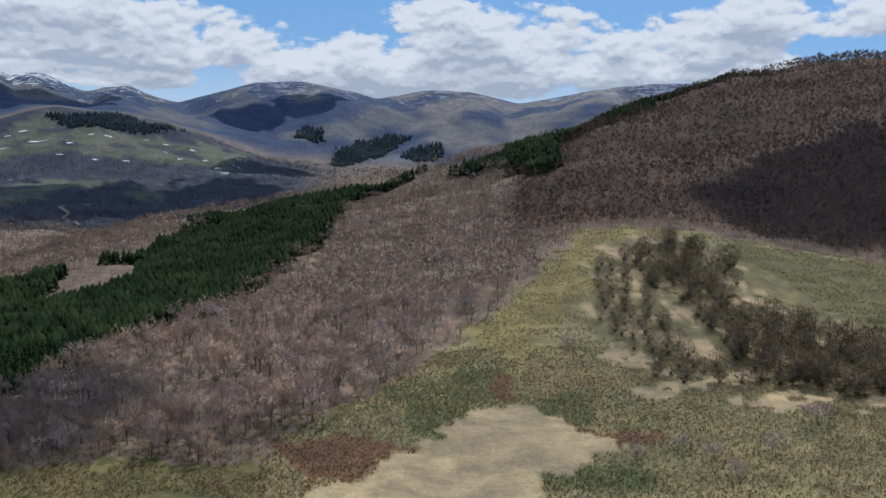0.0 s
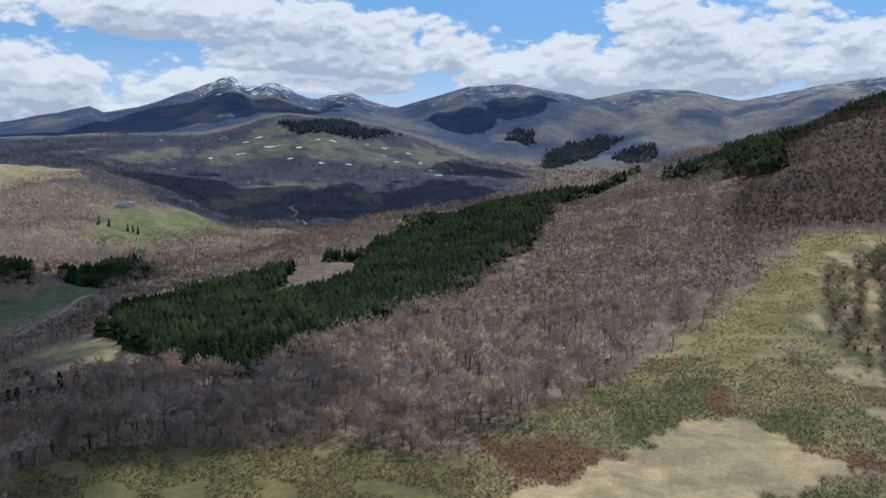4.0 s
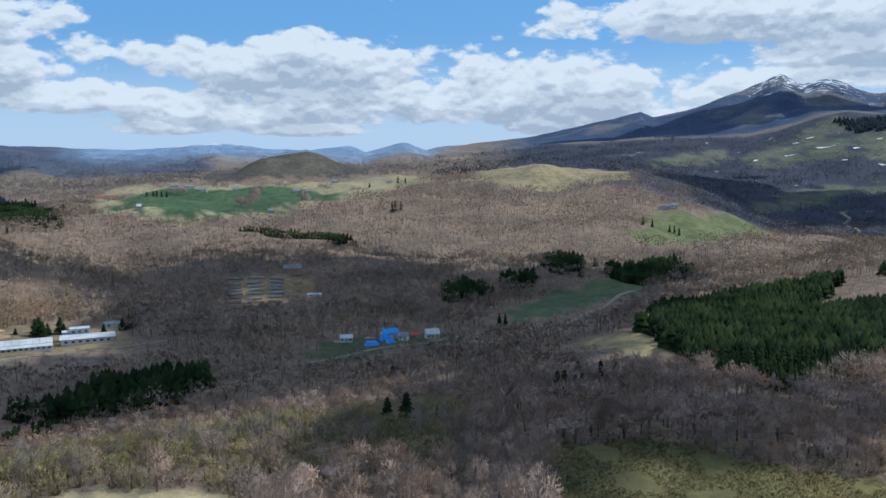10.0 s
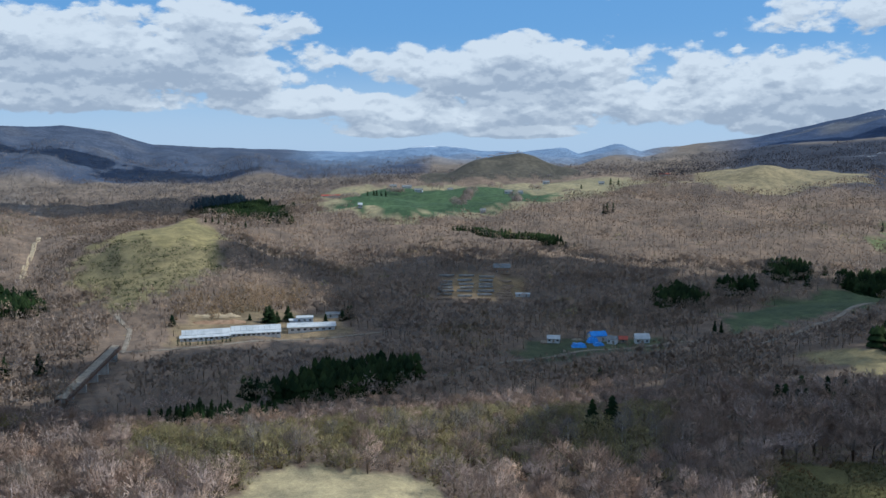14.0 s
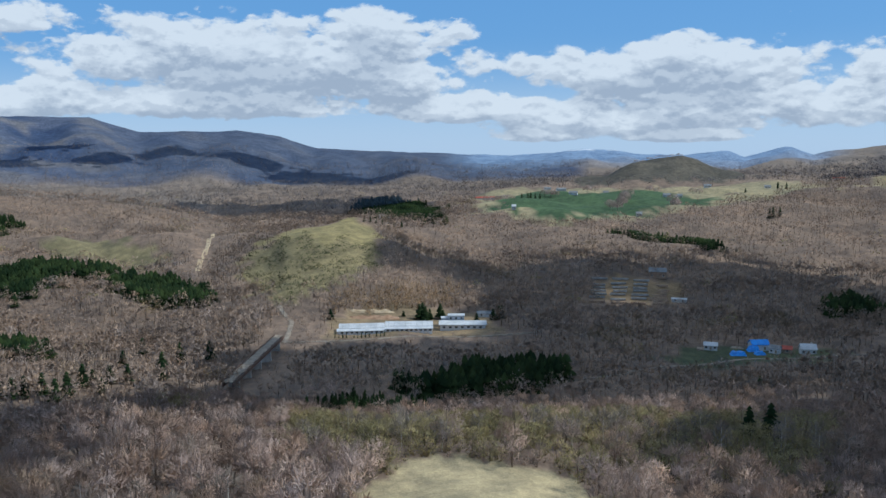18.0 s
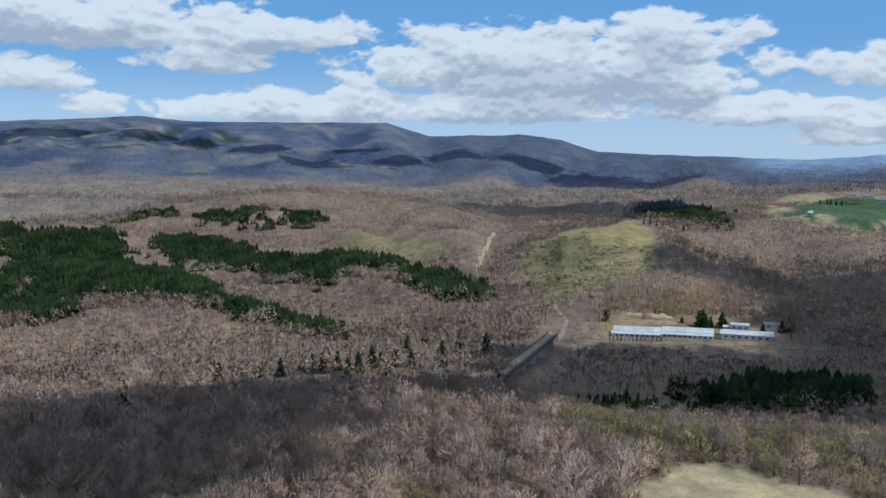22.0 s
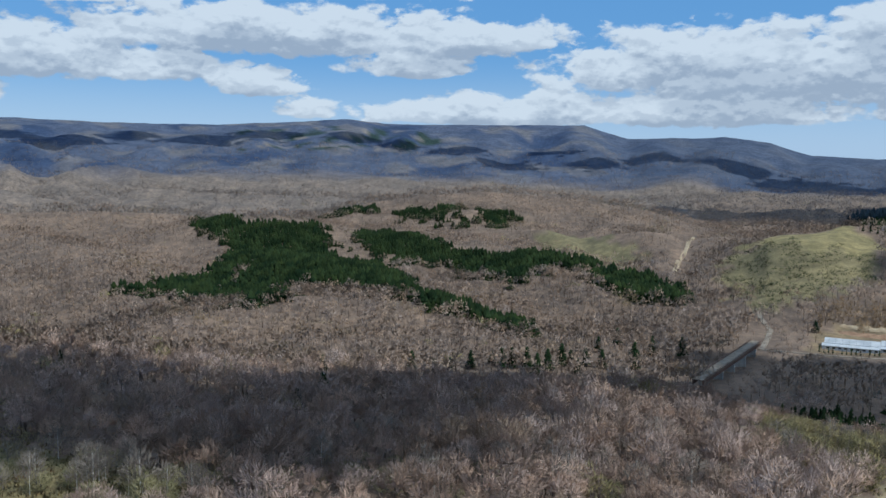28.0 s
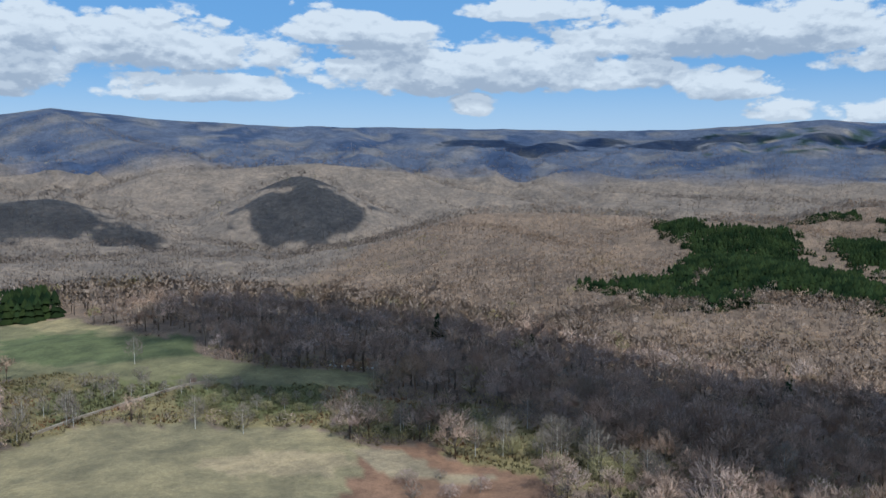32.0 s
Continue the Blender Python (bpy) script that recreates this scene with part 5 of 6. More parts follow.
def conifer_meshes(name, rng, count, tiers=9, sides=9, slim=0.2):
    made = []
    for k in range(count):
        verts, tris, _ = conifer(rng, tiers, sides, slim)
        crown = mesh_of(f"{name}_crown", verts, tris, NEEDLES)
        face_outwards(crown, crown_lean(verts))
        bm = bmesh.new()
        bmesh.ops.create_cone(bm, segments=6, radius1=0.022, radius2=0.006, depth=0.7, cap_ends=True, matrix=Matrix.Translation((0, 0, 0.31)))
        stem = bpy.data.meshes.new(f"{name}_trunk")
        bm.to_mesh(stem)
        bm.free()
        stem.materials.append(BARK)
        made.append((stem, crown))
    return made


def stand_tree(kind, meshes, b, r, tall, rng, label, group="", wide=1.0):
    m = at(b, r, -0.15, rng.uniform(0, 360))
    ob = thing(kind, m @ Matrix.Diagonal((tall * wide, tall * wide, tall, 1)), label, "tree", group)
    stem, crown = meshes[rng.randint(len(meshes))]
    shared("trunk", stem, ob)
    shared("crown", crown, ob)
    return ob


def in_outline(outline, count, rng, apart):
    """Places within an outline, some way apart."""
    found, corners = [], np.array(outline)
    for _ in range(count * 40):
        b, r = rng.uniform(corners[:, 0].min(), corners[:, 0].max()), rng.uniform(corners[:, 1].min(), corners[:, 1].max())
        x, y = -math.sin(radians(b)) * r, math.cos(radians(b)) * r
        if inside(outline, np.array([b]), np.array([r]))[0] and all((x - p) ** 2 + (y - q) ** 2 > apart ** 2 for _, _, p, q in found):
            found.append((b, r, x, y))
        if len(found) == count:
            break
    return [(b, r) for b, r, _, _ in found]


grove = np.random.RandomState(77)
LARCHES = tree_meshes("larch", grove, LARCH, BARK, 6, limbs=10, twigs=340, width=0.014, slim=0.2, low=0.2, trunk=0.011, drop=-1.25, long=(0.07, 0.16), upright=0.5)
BIRCHES = tree_meshes("birch", grove, BIRCH_TWIGS, BIRCH_BARK, 5, limbs=16, twigs=230, width=0.012, slim=0.26, low=0.26, trunk=0.011)
WILLOWS = tree_meshes("willow", grove, BUDS, BARK, 4, limbs=14, twigs=460, width=0.022, slim=0.44, low=0.12, trunk=0.028, drop=-0.95)
BROADLEAVES = tree_meshes("broadleaf", grove, TWIGS, BARK, 4, limbs=18, twigs=460, width=0.013, slim=0.44, low=0.22, trunk=0.022)
BARE_SHRUBS = tree_meshes("shrub", grove, BIRCH_TWIGS, BARK, 3, limbs=16, twigs=240, width=0.02, slim=0.46, low=0.06, trunk=0.02, drop=-1.1, long=(0.12, 0.26))
SPRUCES = conifer_meshes("spruce", grove, 4)
COLUMNS = conifer_meshes("yew", grove, 2, tiers=5, sides=8, slim=0.15)

# young larches on the clearing below the knoll, thick in a band and sparse at its edge
for b, r in in_outline([(-11.5, 470), (-14.7, 520), (-19.0, 480), (-20.0, 410), (-28.0, 385), (-28.5, 315), (-21, 318), (-16, 395), (-13.5, 440)], 165, grove, 3.4):
    stand_tree("larch", LARCHES, b, r, grove.uniform(9, 15), grove, "slender olive-brown larch with bare spring twigs", "larches on the clearing", 1.6)
for b, r in in_outline([(-10.2, 480), (-13, 440), (-14, 400), (-17, 350), (-21, 312), (-15, 312), (-10.5, 380)], 60, grove, 5):
    stand_tree("larch", LARCHES, b, r, grove.uniform(6, 10), grove, "slender olive-brown larch with bare spring twigs", "larches on the clearing", 1.6)
for b, r, tall in [(-22, 256, 7), (-18.5, 246, 5.5), (-16.5, 250, 5), (-13.5, 240, 5), (-24.5, 282, 8), (-20, 236, 5), (-8.6, 352, 5)]:
    stand_tree("shrub", BROADLEAVES, b, r, tall, grove, "low bare grey-brown shrub among dwarf bamboo", "shrubs on the rough slope", 1.3)

# the strip of birches and budding willows beside the red weeds, and the hedge between the fields
for b, r in [(151.8, 243), (148.7, 236), (138.1, 231), (136.3, 229), (131.0, 214), (128.3, 210), (125.2, 203), (127.0, 215), (159.6, 258), (162.1, 270), (142.7, 309),
             (155.5, 322), (140.0, 283), (132.9, 212), (122.8, 203), (120.4, 196), (130.7, 229), (125.1, 219), (118.5, 204), (116.5, 199), (113.8, 205)]:
    stand_tree("birch", BIRCHES, b, r, grove.uniform(8.5, 12.5), grove, "bare white-stemmed birch in early spring", "birches by the fields")
for b, r in [(130.6, 215), (132.2, 228), (124.9, 211), (133.0, 233), (122.6, 210), (119.8, 206), (127.5, 222), (117.4, 208), (115.2, 198), (135.2, 236), (111, 206), (108.5, 201)]:
    stand_tree("willow", WILLOWS, b, r, grove.uniform(5, 8.5), grove, "round budding willow with yellow-green twigs", "willows by the fields", 1.05)
for b, r in [(137.6, 192), (132.5, 188), (134.6, 184)]:
    stand_tree("shrub", BROADLEAVES, b, r, 4.5, grove, "bare brown shrub standing in red weeds", "shrubs in the weeds", 1.3)
for k in range(26):
    b = 138 + 24 * (k + grove.uniform(-0.4, 0.4)) / 26
    stand_tree("thin_tree", BIRCHES, b, 262 + 1.3 * abs(b - 146) + grove.uniform(-9, 9), grove.uniform(3.5, 7.5), grove, "thin bare tree in the hedge between two fields", "hedge trees")
for b, r in [(151.3, 259), (149.8, 254), (148.0, 251), (146.1, 247), (144.2, 246), (148.7, 266), (146.1, 263), (150.6, 262), (147.2, 257), (145.0, 255)]:
    stand_tree("bush", WILLOWS, b, r, grove.uniform(3.0, 4.8), grove, "low olive-green bush between two fields", "bushes between the fields", 1.3)
for b, r in [(160.1, 301), (158.5, 303), (156.8, 303), (155.1, 301), (153.7, 276), (142.3, 248), (140.8, 242), (138.4, 238), (136.5, 231), (134.9, 227), (152.0, 287), (150.9, 279), (139.6, 245), (137.2, 240), (143.6, 253), (161.3, 296), (157.6, 297)]:
    stand_tree("shrub", BARE_SHRUBS, b, r, grove.uniform(3.5, 6.0), grove, "bare brown shrub in the hedge between two fields", "shrubs of the field hedge", 1.15)
for b, r in [(132.8, 221), (130.4, 215), (124.8, 204), (122.9, 197), (118.7, 206), (116.7, 200), (128.7, 214), (121.9, 232), (126.0, 226), (120.2, 218)]:
    stand_tree("willow", WILLOWS, b, r, grove.uniform(5.5, 8.0), grove, "round budding willow with yellow-green twigs", "willows by the fields", 1.0)
for b, r in [(127.3, 207), (120.5, 191), (136.1, 231), (137.9, 234), (126.6, 215), (118.9, 210), (115.1, 226), (129.4, 244), (162.4, 249), (159.2, 255)]:
    stand_tree("birch", BIRCHES, b, r, grove.uniform(8.5, 12.0), grove, "bare white-stemmed birch in early spring", "birches by the fields")
for b, r, tall in [(137.2, 185, 4.5), (132.2, 240, 7), (135.3, 196, 3)]:
    stand_tree("shrub", BARE_SHRUBS, b, r, tall, grove, "bare dark-stemmed shrub at the edge of the weeds", "shrubs in the weeds", 1.2)
for b, r, tall in [(99, 236, 15), (90.9, 226, 14), (100.4, 252, 12), (83.1, 224, 11), (89.3, 216, 12), (95.5, 220, 12)]:
    stand_tree("broad_tree", BROADLEAVES, b, r, tall, grove, "tall spreading tree with pale buff twigs", "tall trees of the near wood", 1.1)

for b, r in in_outline([(86, 205), (100, 190), (130, 200), (132, 240), (112, 262), (90, 262)], 44, grove, 6):
    stand_tree("birch", BIRCHES, b, r, grove.uniform(10, 14), grove, "tall bare birch with a white stem in the near wood", "birches of the near wood")
for b, r in in_outline([(92, 195), (128, 195), (126, 225), (96, 222)], 26, grove, 6):
    stand_tree("willow", WILLOWS, b, r, grove.uniform(4, 7.5), grove, "round budding willow at the foot of the wood", "willows of the near wood", 1.05)
for b, r in in_outline([(46, 235), (84, 240), (84, 285), (46, 285)], 30, grove, 7):
    stand_tree("birch", BIRCHES, b, r, grove.uniform(9, 13), grove, "pale bare birch among budding willows", "birches of the budding belt")

# dark conifers that stand singly or in small clumps
for b, r in [(40.8, 348), (38.3, 370), (40.2, 405), (38.7, 400), (37.2, 388), (40.4, 358), (37.7, 396), (41.1, 352), (39.9, 372), (41.6, 366), (53.2, 290), (51.9, 286), (114.6, 318), (112.9, 346),
             (100.9, 485), (100.2, 486), (99.2, 486), (97.8, 480), (96.9, 496), (96.3, 497), (95.3, 499), (94.2, 497), (92.1, 500), (91.0, 544), (89.1, 542), (93.3, 589), (114.3, 407), (113.0, 418),
             (129.3, 376), (135.7, 384), (91.0, 570), (92.1, 517), (94.5, 539), (52.8, 454), (101.6, 490), (98.5, 470), (103, 478), (104.4, 470), (105.5, 466), (107, 462), (95.8, 480)]:
    stand_tree("spruce", SPRUCES, b, r, grove.uniform(9, 14), grove, "dark green spruce standing among bare trees", "single spruces", 1.6)

# ---- the barns in the valley ----
def long_barn(b, r, long, label):
    """A low barn with a pale sheet roof, a lean-to along its front and a row of openings."""
    ob = thing("long_barn", at(b, r, 0.4), label, "barn", "barns in the valley")
    part("wall", prism([(-5, -2), (-5, 3.4), (0, 5.6), (5, 3.4), (5, -2)], -long / 2, long / 2), WALL_WHITE, ob)
    part("roof", gable_roof(long, 10, 3.4, 2.2, 0.2, 0.6), ROOF_PALE, ob, "pale blue sheet roof")
    lean = part("lean_to", prism([(-9.4, -2), (-9.4, 2.1), (-5.02, 2.9), (-5.02, -2)], -long / 2 - 1.5, long / 2), WALL_WHITE, ob)
    part("lean_to_roof", prism([(-10, 2.05), (-5.0, 3.0), (-5.0, 3.2), (-10, 2.25)], -long / 2 - 2, long / 2 + 0.5), ROOF_PALE, lean)
    n = int(long / 3.2)
    for k in range(n):
        x = -long / 2 + long * (k + 0.5) / n
        part("window", boxes((x - 0.9, -9.46, 0.5, x + 0.9, -9.36, 1.6)), GLASS_DARK, ob)
    for k in range(int(long / 4)):
        x = -long / 2 + 4 * (k + 0.5)
        part("roof_rib", prism([(-5.5, 3.42), (0, 5.84), (0, 5.92), (-5.5, 3.5)], x - 0.06, x + 0.06), ROOF_GREY, ob)
    return ob


long_barn(79.1, 600, 31, "long low white barn with a pale blue roof and lean-to")
long_barn(75.9, 602, 33, "long white barn with a pale blue sheet roof")
ob = thing("wide_shed", at(72.3, 616, 0.4), "wide low white shed with a flat pale roof", "shed", "barns in the valley")
part("wall", boxes((-16, -5, -2, 17, 5, 3.0)), WALL_WHITE, ob)
part("roof", prism([(-6, 2.9), (5.5, 4.0), (5.5, 4.3), (-6, 3.2)], -17, 18), ROOF_PALE, ob)
for k in range(7):
    part("window", boxes((-14 + 4.4 * k, -5.06, 0.6, -12 + 4.4 * k, -4.95, 1.9)), GLASS_DARK, ob)
ob = thing("farmhouse", at(72.7, 628, 0.5), "white two-storey farmhouse with a flat roof and dark windows", "house")
part("wall", boxes((-6, -4, -2, 6, 4, 6.6)), WALL_WHITE, ob)
part("wing", boxes((-11, -3.5, -2, -6.02, 3.5, 4.6)), WALL_WHITE, ob)
part("roof", boxes((-6.4, -4.4, 6.6, 6.4, 4.4, 6.95), (-11.4, -3.9, 4.6, -6.05, 3.9, 4.9)), ROOF_PALE, ob)
for x, z in [(-4, 4.3), (0, 4.3), (4, 4.3), (-4, 1.4), (4, 1.4)]:
    pane = part("window", boxes((x - 0.8, -4.05, z, x + 0.8, -3.95, z + 1.3)), GLASS_DARK, ob)
    part("sill", boxes((x - 0.95, -4.2, z - 0.15, x + 0.95, -4.0, z)), CONCRETE, pane)
part("door", boxes((-0.6, -4.08, 0, 0.6, -3.95, 2.2)), BOARDS, ob)
house("small_shed", at(70.7, 655, 0.3), 13, 6, 2.8, 1.4, WALL_WHITE, ROOF_GREY, "small white shed with a grey roof behind the barns", "shed", windows=2)
for k in range(14):
    if k in (4, 10):
        continue
    stand_tree("columnar_yew", COLUMNS, 80.9 - 0.255 * k, 581, grove.uniform(3.4, 5.0), grove, "dark clipped columnar conifer in front of a barn", "clipped conifers along the barn", 1.1)
for b, r, tall in [(76.3, 655, 5), (75.2, 650, 13), (74.8, 648, 12), (75.0, 658, 12), (73.8, 655, 12), (73.6, 650, 8), (71.3, 628, 8), (69.8, 645, 11), (69.6, 652, 10), (81.2, 640, 9), (74.5, 652, 9), (70.2, 640, 9)]:
    stand_tree("spruce", SPRUCES, b, r, tall, grove, "dark green spruce beside the barns", "spruces by the barns", 1.9)


def mound(name, b, r, long, deep, tall, mat, label, category="mound", seed=1):
    """A heap with an uneven top."""
    bm = bmesh.new()
    bmesh.ops.create_grid(bm, x_segments=28, y_segments=9, size=0.5)
    for v in bm.verts:
        u, w = 2 * v.co.x, 2 * v.co.y
        lift = max(0.0, (1 - u ** 4) * (1 - w * w)) * (0.75 + 0.5 * noise.noise(Vector((u * 4 + seed, w * 2, seed))))
        v.co = Vector((v.co.x * long, v.co.y * deep, lift * tall - 0.4))
    data = bpy.data.meshes.new(name)
    bm.to_mesh(data)
    bm.free()
    data.materials.append(mat)
    ob = new(name, data)
    ob.matrix_world = at(b, r)
    return tagged(ob, label, category)


mound("soil_bank", 78.5, 650, 44, 12, 3.2, SOIL, "bare ochre soil bank behind the barns")
mound("sandy_mound", 78.6, 664, 40, 6, 3.6, SAND, "pale sandy heap on the soil bank", seed=4)
mound("soil_bank", 140.8, 322, 26, 7, 3.4, SOIL, "bare reddish soil bank at the foot of the wood", seed=6)
for k in range(11):
    bm = bmesh.new()
    bmesh.ops.create_icosphere(bm, subdivisions=2, radius=0.55)
    for v in bm.verts:
        v.co.z = max(-0.42, v.co.z * 0.9)
    data = bpy.data.meshes.new("white_sack")
    bm.to_mesh(data)
    bm.free()
    data.materials.append(BALE)
    ob = new("white_sack", data)
    ob.matrix_world = at(143.0 - 0.42 * k + grove.uniform(-0.1, 0.1), 315 + grove.uniform(-1, 1.5), 0.4)
    tagged(ob, "white sack standing before a soil bank", "sack", "white sacks")

# ---- the farm with the blue tarpaulins ----
ob = house("grey_cabin", at(55.9, 566, 0.3), 8, 6, 2.7, 1.6, WALL_WHITE, ROOF_PALE, "small cabin with a pale grey roof on a lawn", "house", windows=3)
part("deck", boxes((-8.5, -5.5, -0.6, -4.1, 2, 0.35)), BOARDS, ob)


def tarp_heap(b, r, long, deep, tall, seed):
    """Goods under a blue sheet, sagging between them."""
    bm = bmesh.new()
    bmesh.ops.create_grid(bm, x_segments=16, y_segments=10, size=0.5)
    for v in bm.verts:
        u, w = 2 * v.co.x, 2 * v.co.y
        lift = min(1.0, 3.2 * (1 - abs(u))) * min(1.0, 2.6 * (1 - abs(w))) * (0.8 + 0.45 * noise.noise(Vector((u * 2.2 + seed, w * 1.5, seed))))
        v.co = Vector((v.co.x * long, v.co.y * deep, lift * tall - 0.1))
    data = bpy.data.meshes.new("tarpaulin_heap")
    bm.to_mesh(data)
    bm.free()
    data.materials.append(TARP)
    ob = new("tarpaulin_heap", data)
    ob.matrix_world = at(b, r, 0.1, seed * 9)
    return tagged(ob, "goods under a bright blue tarpaulin", "tarpaulin", "blue tarpaulins")


tarp_heap(54.2, 556, 10, 7, 3.0, 1)
tarp_heap(53.3, 570, 8, 6, 3.4, 2)
tarp_heap(52.9, 562, 7, 5, 2.4, 3)
house("blue_roofed_shed", at(53.0, 577, 0.3, 24), 11, 7, 3.6, 2.4, WALL_WHITE, TARP, "shed under a bright blue roof sheet", "shed", windows=2)
house("white_shed", at(52.0, 570, 0.3, -20), 6, 5, 3.2, 1.6, WALL_WHITE, ROOF_GREY, "weathered white shed beside the tarpaulins", "shed", windows=2)
house("red_shed", at(51.3, 574, 0.3), 5.5, 4.5, 2.6, 1.6, BOARDS, ROOF_RED, "small wooden shed with a red roof", "shed", windows=1, door=False)
house("white_house", at(50.1, 574, 0.3, 12), 9, 7, 3.2, 2.6, WALL_WHITE, ROOF_PALE, "white gabled farmhouse with a pale roof", "house", windows=3, chimney=True)
mound("timber_heap", 54.3, 574, 9, 4, 2.0, BOARDS, "heap of old brown timber by the farm", "timber", 8)


# ---- the timber yard ----
def log_stack(b, r, long, rows, mat, label):
    """A stack of logs lying side by side."""
    ob = thing("log_stack", at(b, r, 0.15, grove.uniform(-4, 4)), label, "log stack", "stacks in the timber yard")
    bm = bmesh.new()
    bmesh.ops.create_cone(bm, segments=7, radius1=0.32, radius2=0.27, depth=long, cap_ends=True, matrix=Matrix.Rotation(radians(90), 4, "Y"))
    data = bpy.data.meshes.new("log")
    bm.to_mesh(data)
    bm.free()
    data.materials.append(mat)
    for row in range(rows):
        for k in range(5 - row):
            o = shared("log", data, ob)
            o.matrix_local = pose(grove.uniform(-0.4, 0.4), 0.6 * (k - (4 - row) / 2), 0.3 + 0.52 * row, 0, 0, grove.uniform(-1.5, 1.5))
    return ob


for row in range(7):
    for k in range(4):
        grey = k < 3
        b, r = 63.2 - 1.35 * k + grove.uniform(-0.1, 0.1), 716 + 9.5 * row + grove.uniform(-1.5, 1.5)
        log_stack(b, r, grove.uniform(10, 14), 3, LOGS_GREY if grey and row > 0 else LOGS_BROWN, "long stack of weathered grey logs" if grey and row > 0 else "long stack of brown logs")
house("timber_shed", at(59.4, 800, 0.5), 15, 9, 5, 3, LOGS_BROWN, ROOF_GREY, "brown timber shed behind the log stacks", "shed", windows=3)
house("low_shed", at(58.0, 730, 0.5), 12, 4, 2.2, 0.8, WALL_WHITE, ROOF_PALE, "low white shed in the timber yard", "shed", windows=2)


# ---- roads, the bridge and the track between the fields ----
def strip(name, points, wide, mat, label, lift=0.35, step=5.0, category="road"):
    """A ribbon of road with a crown and thick edges that follows the ground."""
    places = [(-math.sin(radians(b)) * r, math.cos(radians(b)) * r) for b, r in points]
    line = []
    for (x0, y0), (x1, y1) in zip(places, places[1:]):
        n = max(1, int(math.hypot(x1 - x0, y1 - y0) / step))
        line += [(x0 + (x1 - x0) * k / n, y0 + (y1 - y0) * k / n) for k in range(n)]
    line.append(places[-1])
    bm, rows = bmesh.new(), []
    for k, (x, y) in enumerate(line):
        x0, y0 = line[max(0, k - 1)]
        x1, y1 = line[min(len(line) - 1, k + 1)]
        q = math.hypot(x1 - x0, y1 - y0) or 1
        nx, ny = (y0 - y1) / q, (x1 - x0) / q
        row = []
        for side, drop in ((-0.62, -0.9), (-0.5, 0.0), (0.0, 0.1), (0.5, 0.0), (0.62, -0.9)):
            px, py = x + nx * wide * side, y + ny * wide * side
            row.append(bm.verts.new((px, py, float(height(np.array([px]), np.array([py]))[0]) + lift + drop)))
        rows.append(row)
    for a, b in zip(rows, rows[1:]):
        for k in range(4):
            bm.faces.new((a[k], a[k + 1], b[k + 1], b[k]))
    data = bpy.data.meshes.new(name)
    bm.to_mesh(data)
    bm.free()
    data.materials.append(mat)
    return tagged(new(name, data), label, category, kind="structure")


strip("road_valley", [(84.3, 571), (83.9, 610), (83.8, 640), (84.6, 676)], 3.2, DIRT, "pale gravel road leaving the bridge", 0.4)
strip("road_gully", [(89.8, 846), (89.4, 974), (89.1, 1011), (88.8, 1186)], 4.6, SAND, "straight pale road climbing a gully", 0.5)
strip("road_farm", [(66.5, 466), (60.3, 501), (54.2, 540), (50.0, 560), (46.5, 575), (42, 590)], 2.6, DIRT, "gravel farm road along the valley floor", 0.4)
strip("road_barns", [(84.3, 571), (80.5, 570), (75, 578), (70, 590), (67, 600)], 2.4, DIRT, "gravel road in front of the barns", 0.4)
strip("road_far", [(22.5, 1685), (24.3, 1671), (23.8, 1628), (24.1, 1579), (23.2, 1379)], 5, DIRT, "winding gravel track on the far slope", 0.6)
strip("road_ridge", [(36.6, 900), (34, 830), (37.5, 700), (40.5, 600), (44, 545)], 4, DIRT, "gravel lane beside the river fields", 0.4)

ob = thing("road_bridge", pose(0, 0, 0), "long road bridge with dark girders and pale deck", "bridge")
ends = [Vector(at(88.0, 448).translation), Vector(at(84.6, 562).translation)]
span, mid = ends[1] - ends[0], (ends[0] + ends[1]) / 2
ob.matrix_world = pose(mid.x, mid.y, max(ends[0].z, ends[1].z) + 5.0, 0, 0, math.degrees(math.atan2(-span.x, span.y)))
half = span.xy.length / 2
part("deck", boxes((-3.2, -half, -0.35, 3.2, half, 0.0)), BOARDS, ob, "worn grey-brown deck")
for x in (-2.6, 2.6):
    part("girder", boxes((x - 0.25, -half, -2.6, x + 0.25, half, -0.36)), STEEL_RED, ob, "rust-brown steel girder")
for x in (-3.1, 3.1):
    rail = part("parapet", boxes((x - 0.09, -half, 0.02, x + 0.09, half, 0.45)), STEEL_RED, ob)
    part("handrail", boxes((x - 0.06, -half, 0.95, x + 0.06, half, 1.07), *[(x - 0.05, y, 0.45, x + 0.05, y + 0.1, 0.95) for y in np.arange(-half, half - 0.2, 4.0)]), STEEL_RED, rail)
for k in range(5):
    y = -half + 2 * half * (k + 0.5) / 5
    part("pier", boxes((-2.9, y - 0.7, -16, 2.9, y + 0.7, -2.62)), CONCRETE, ob)

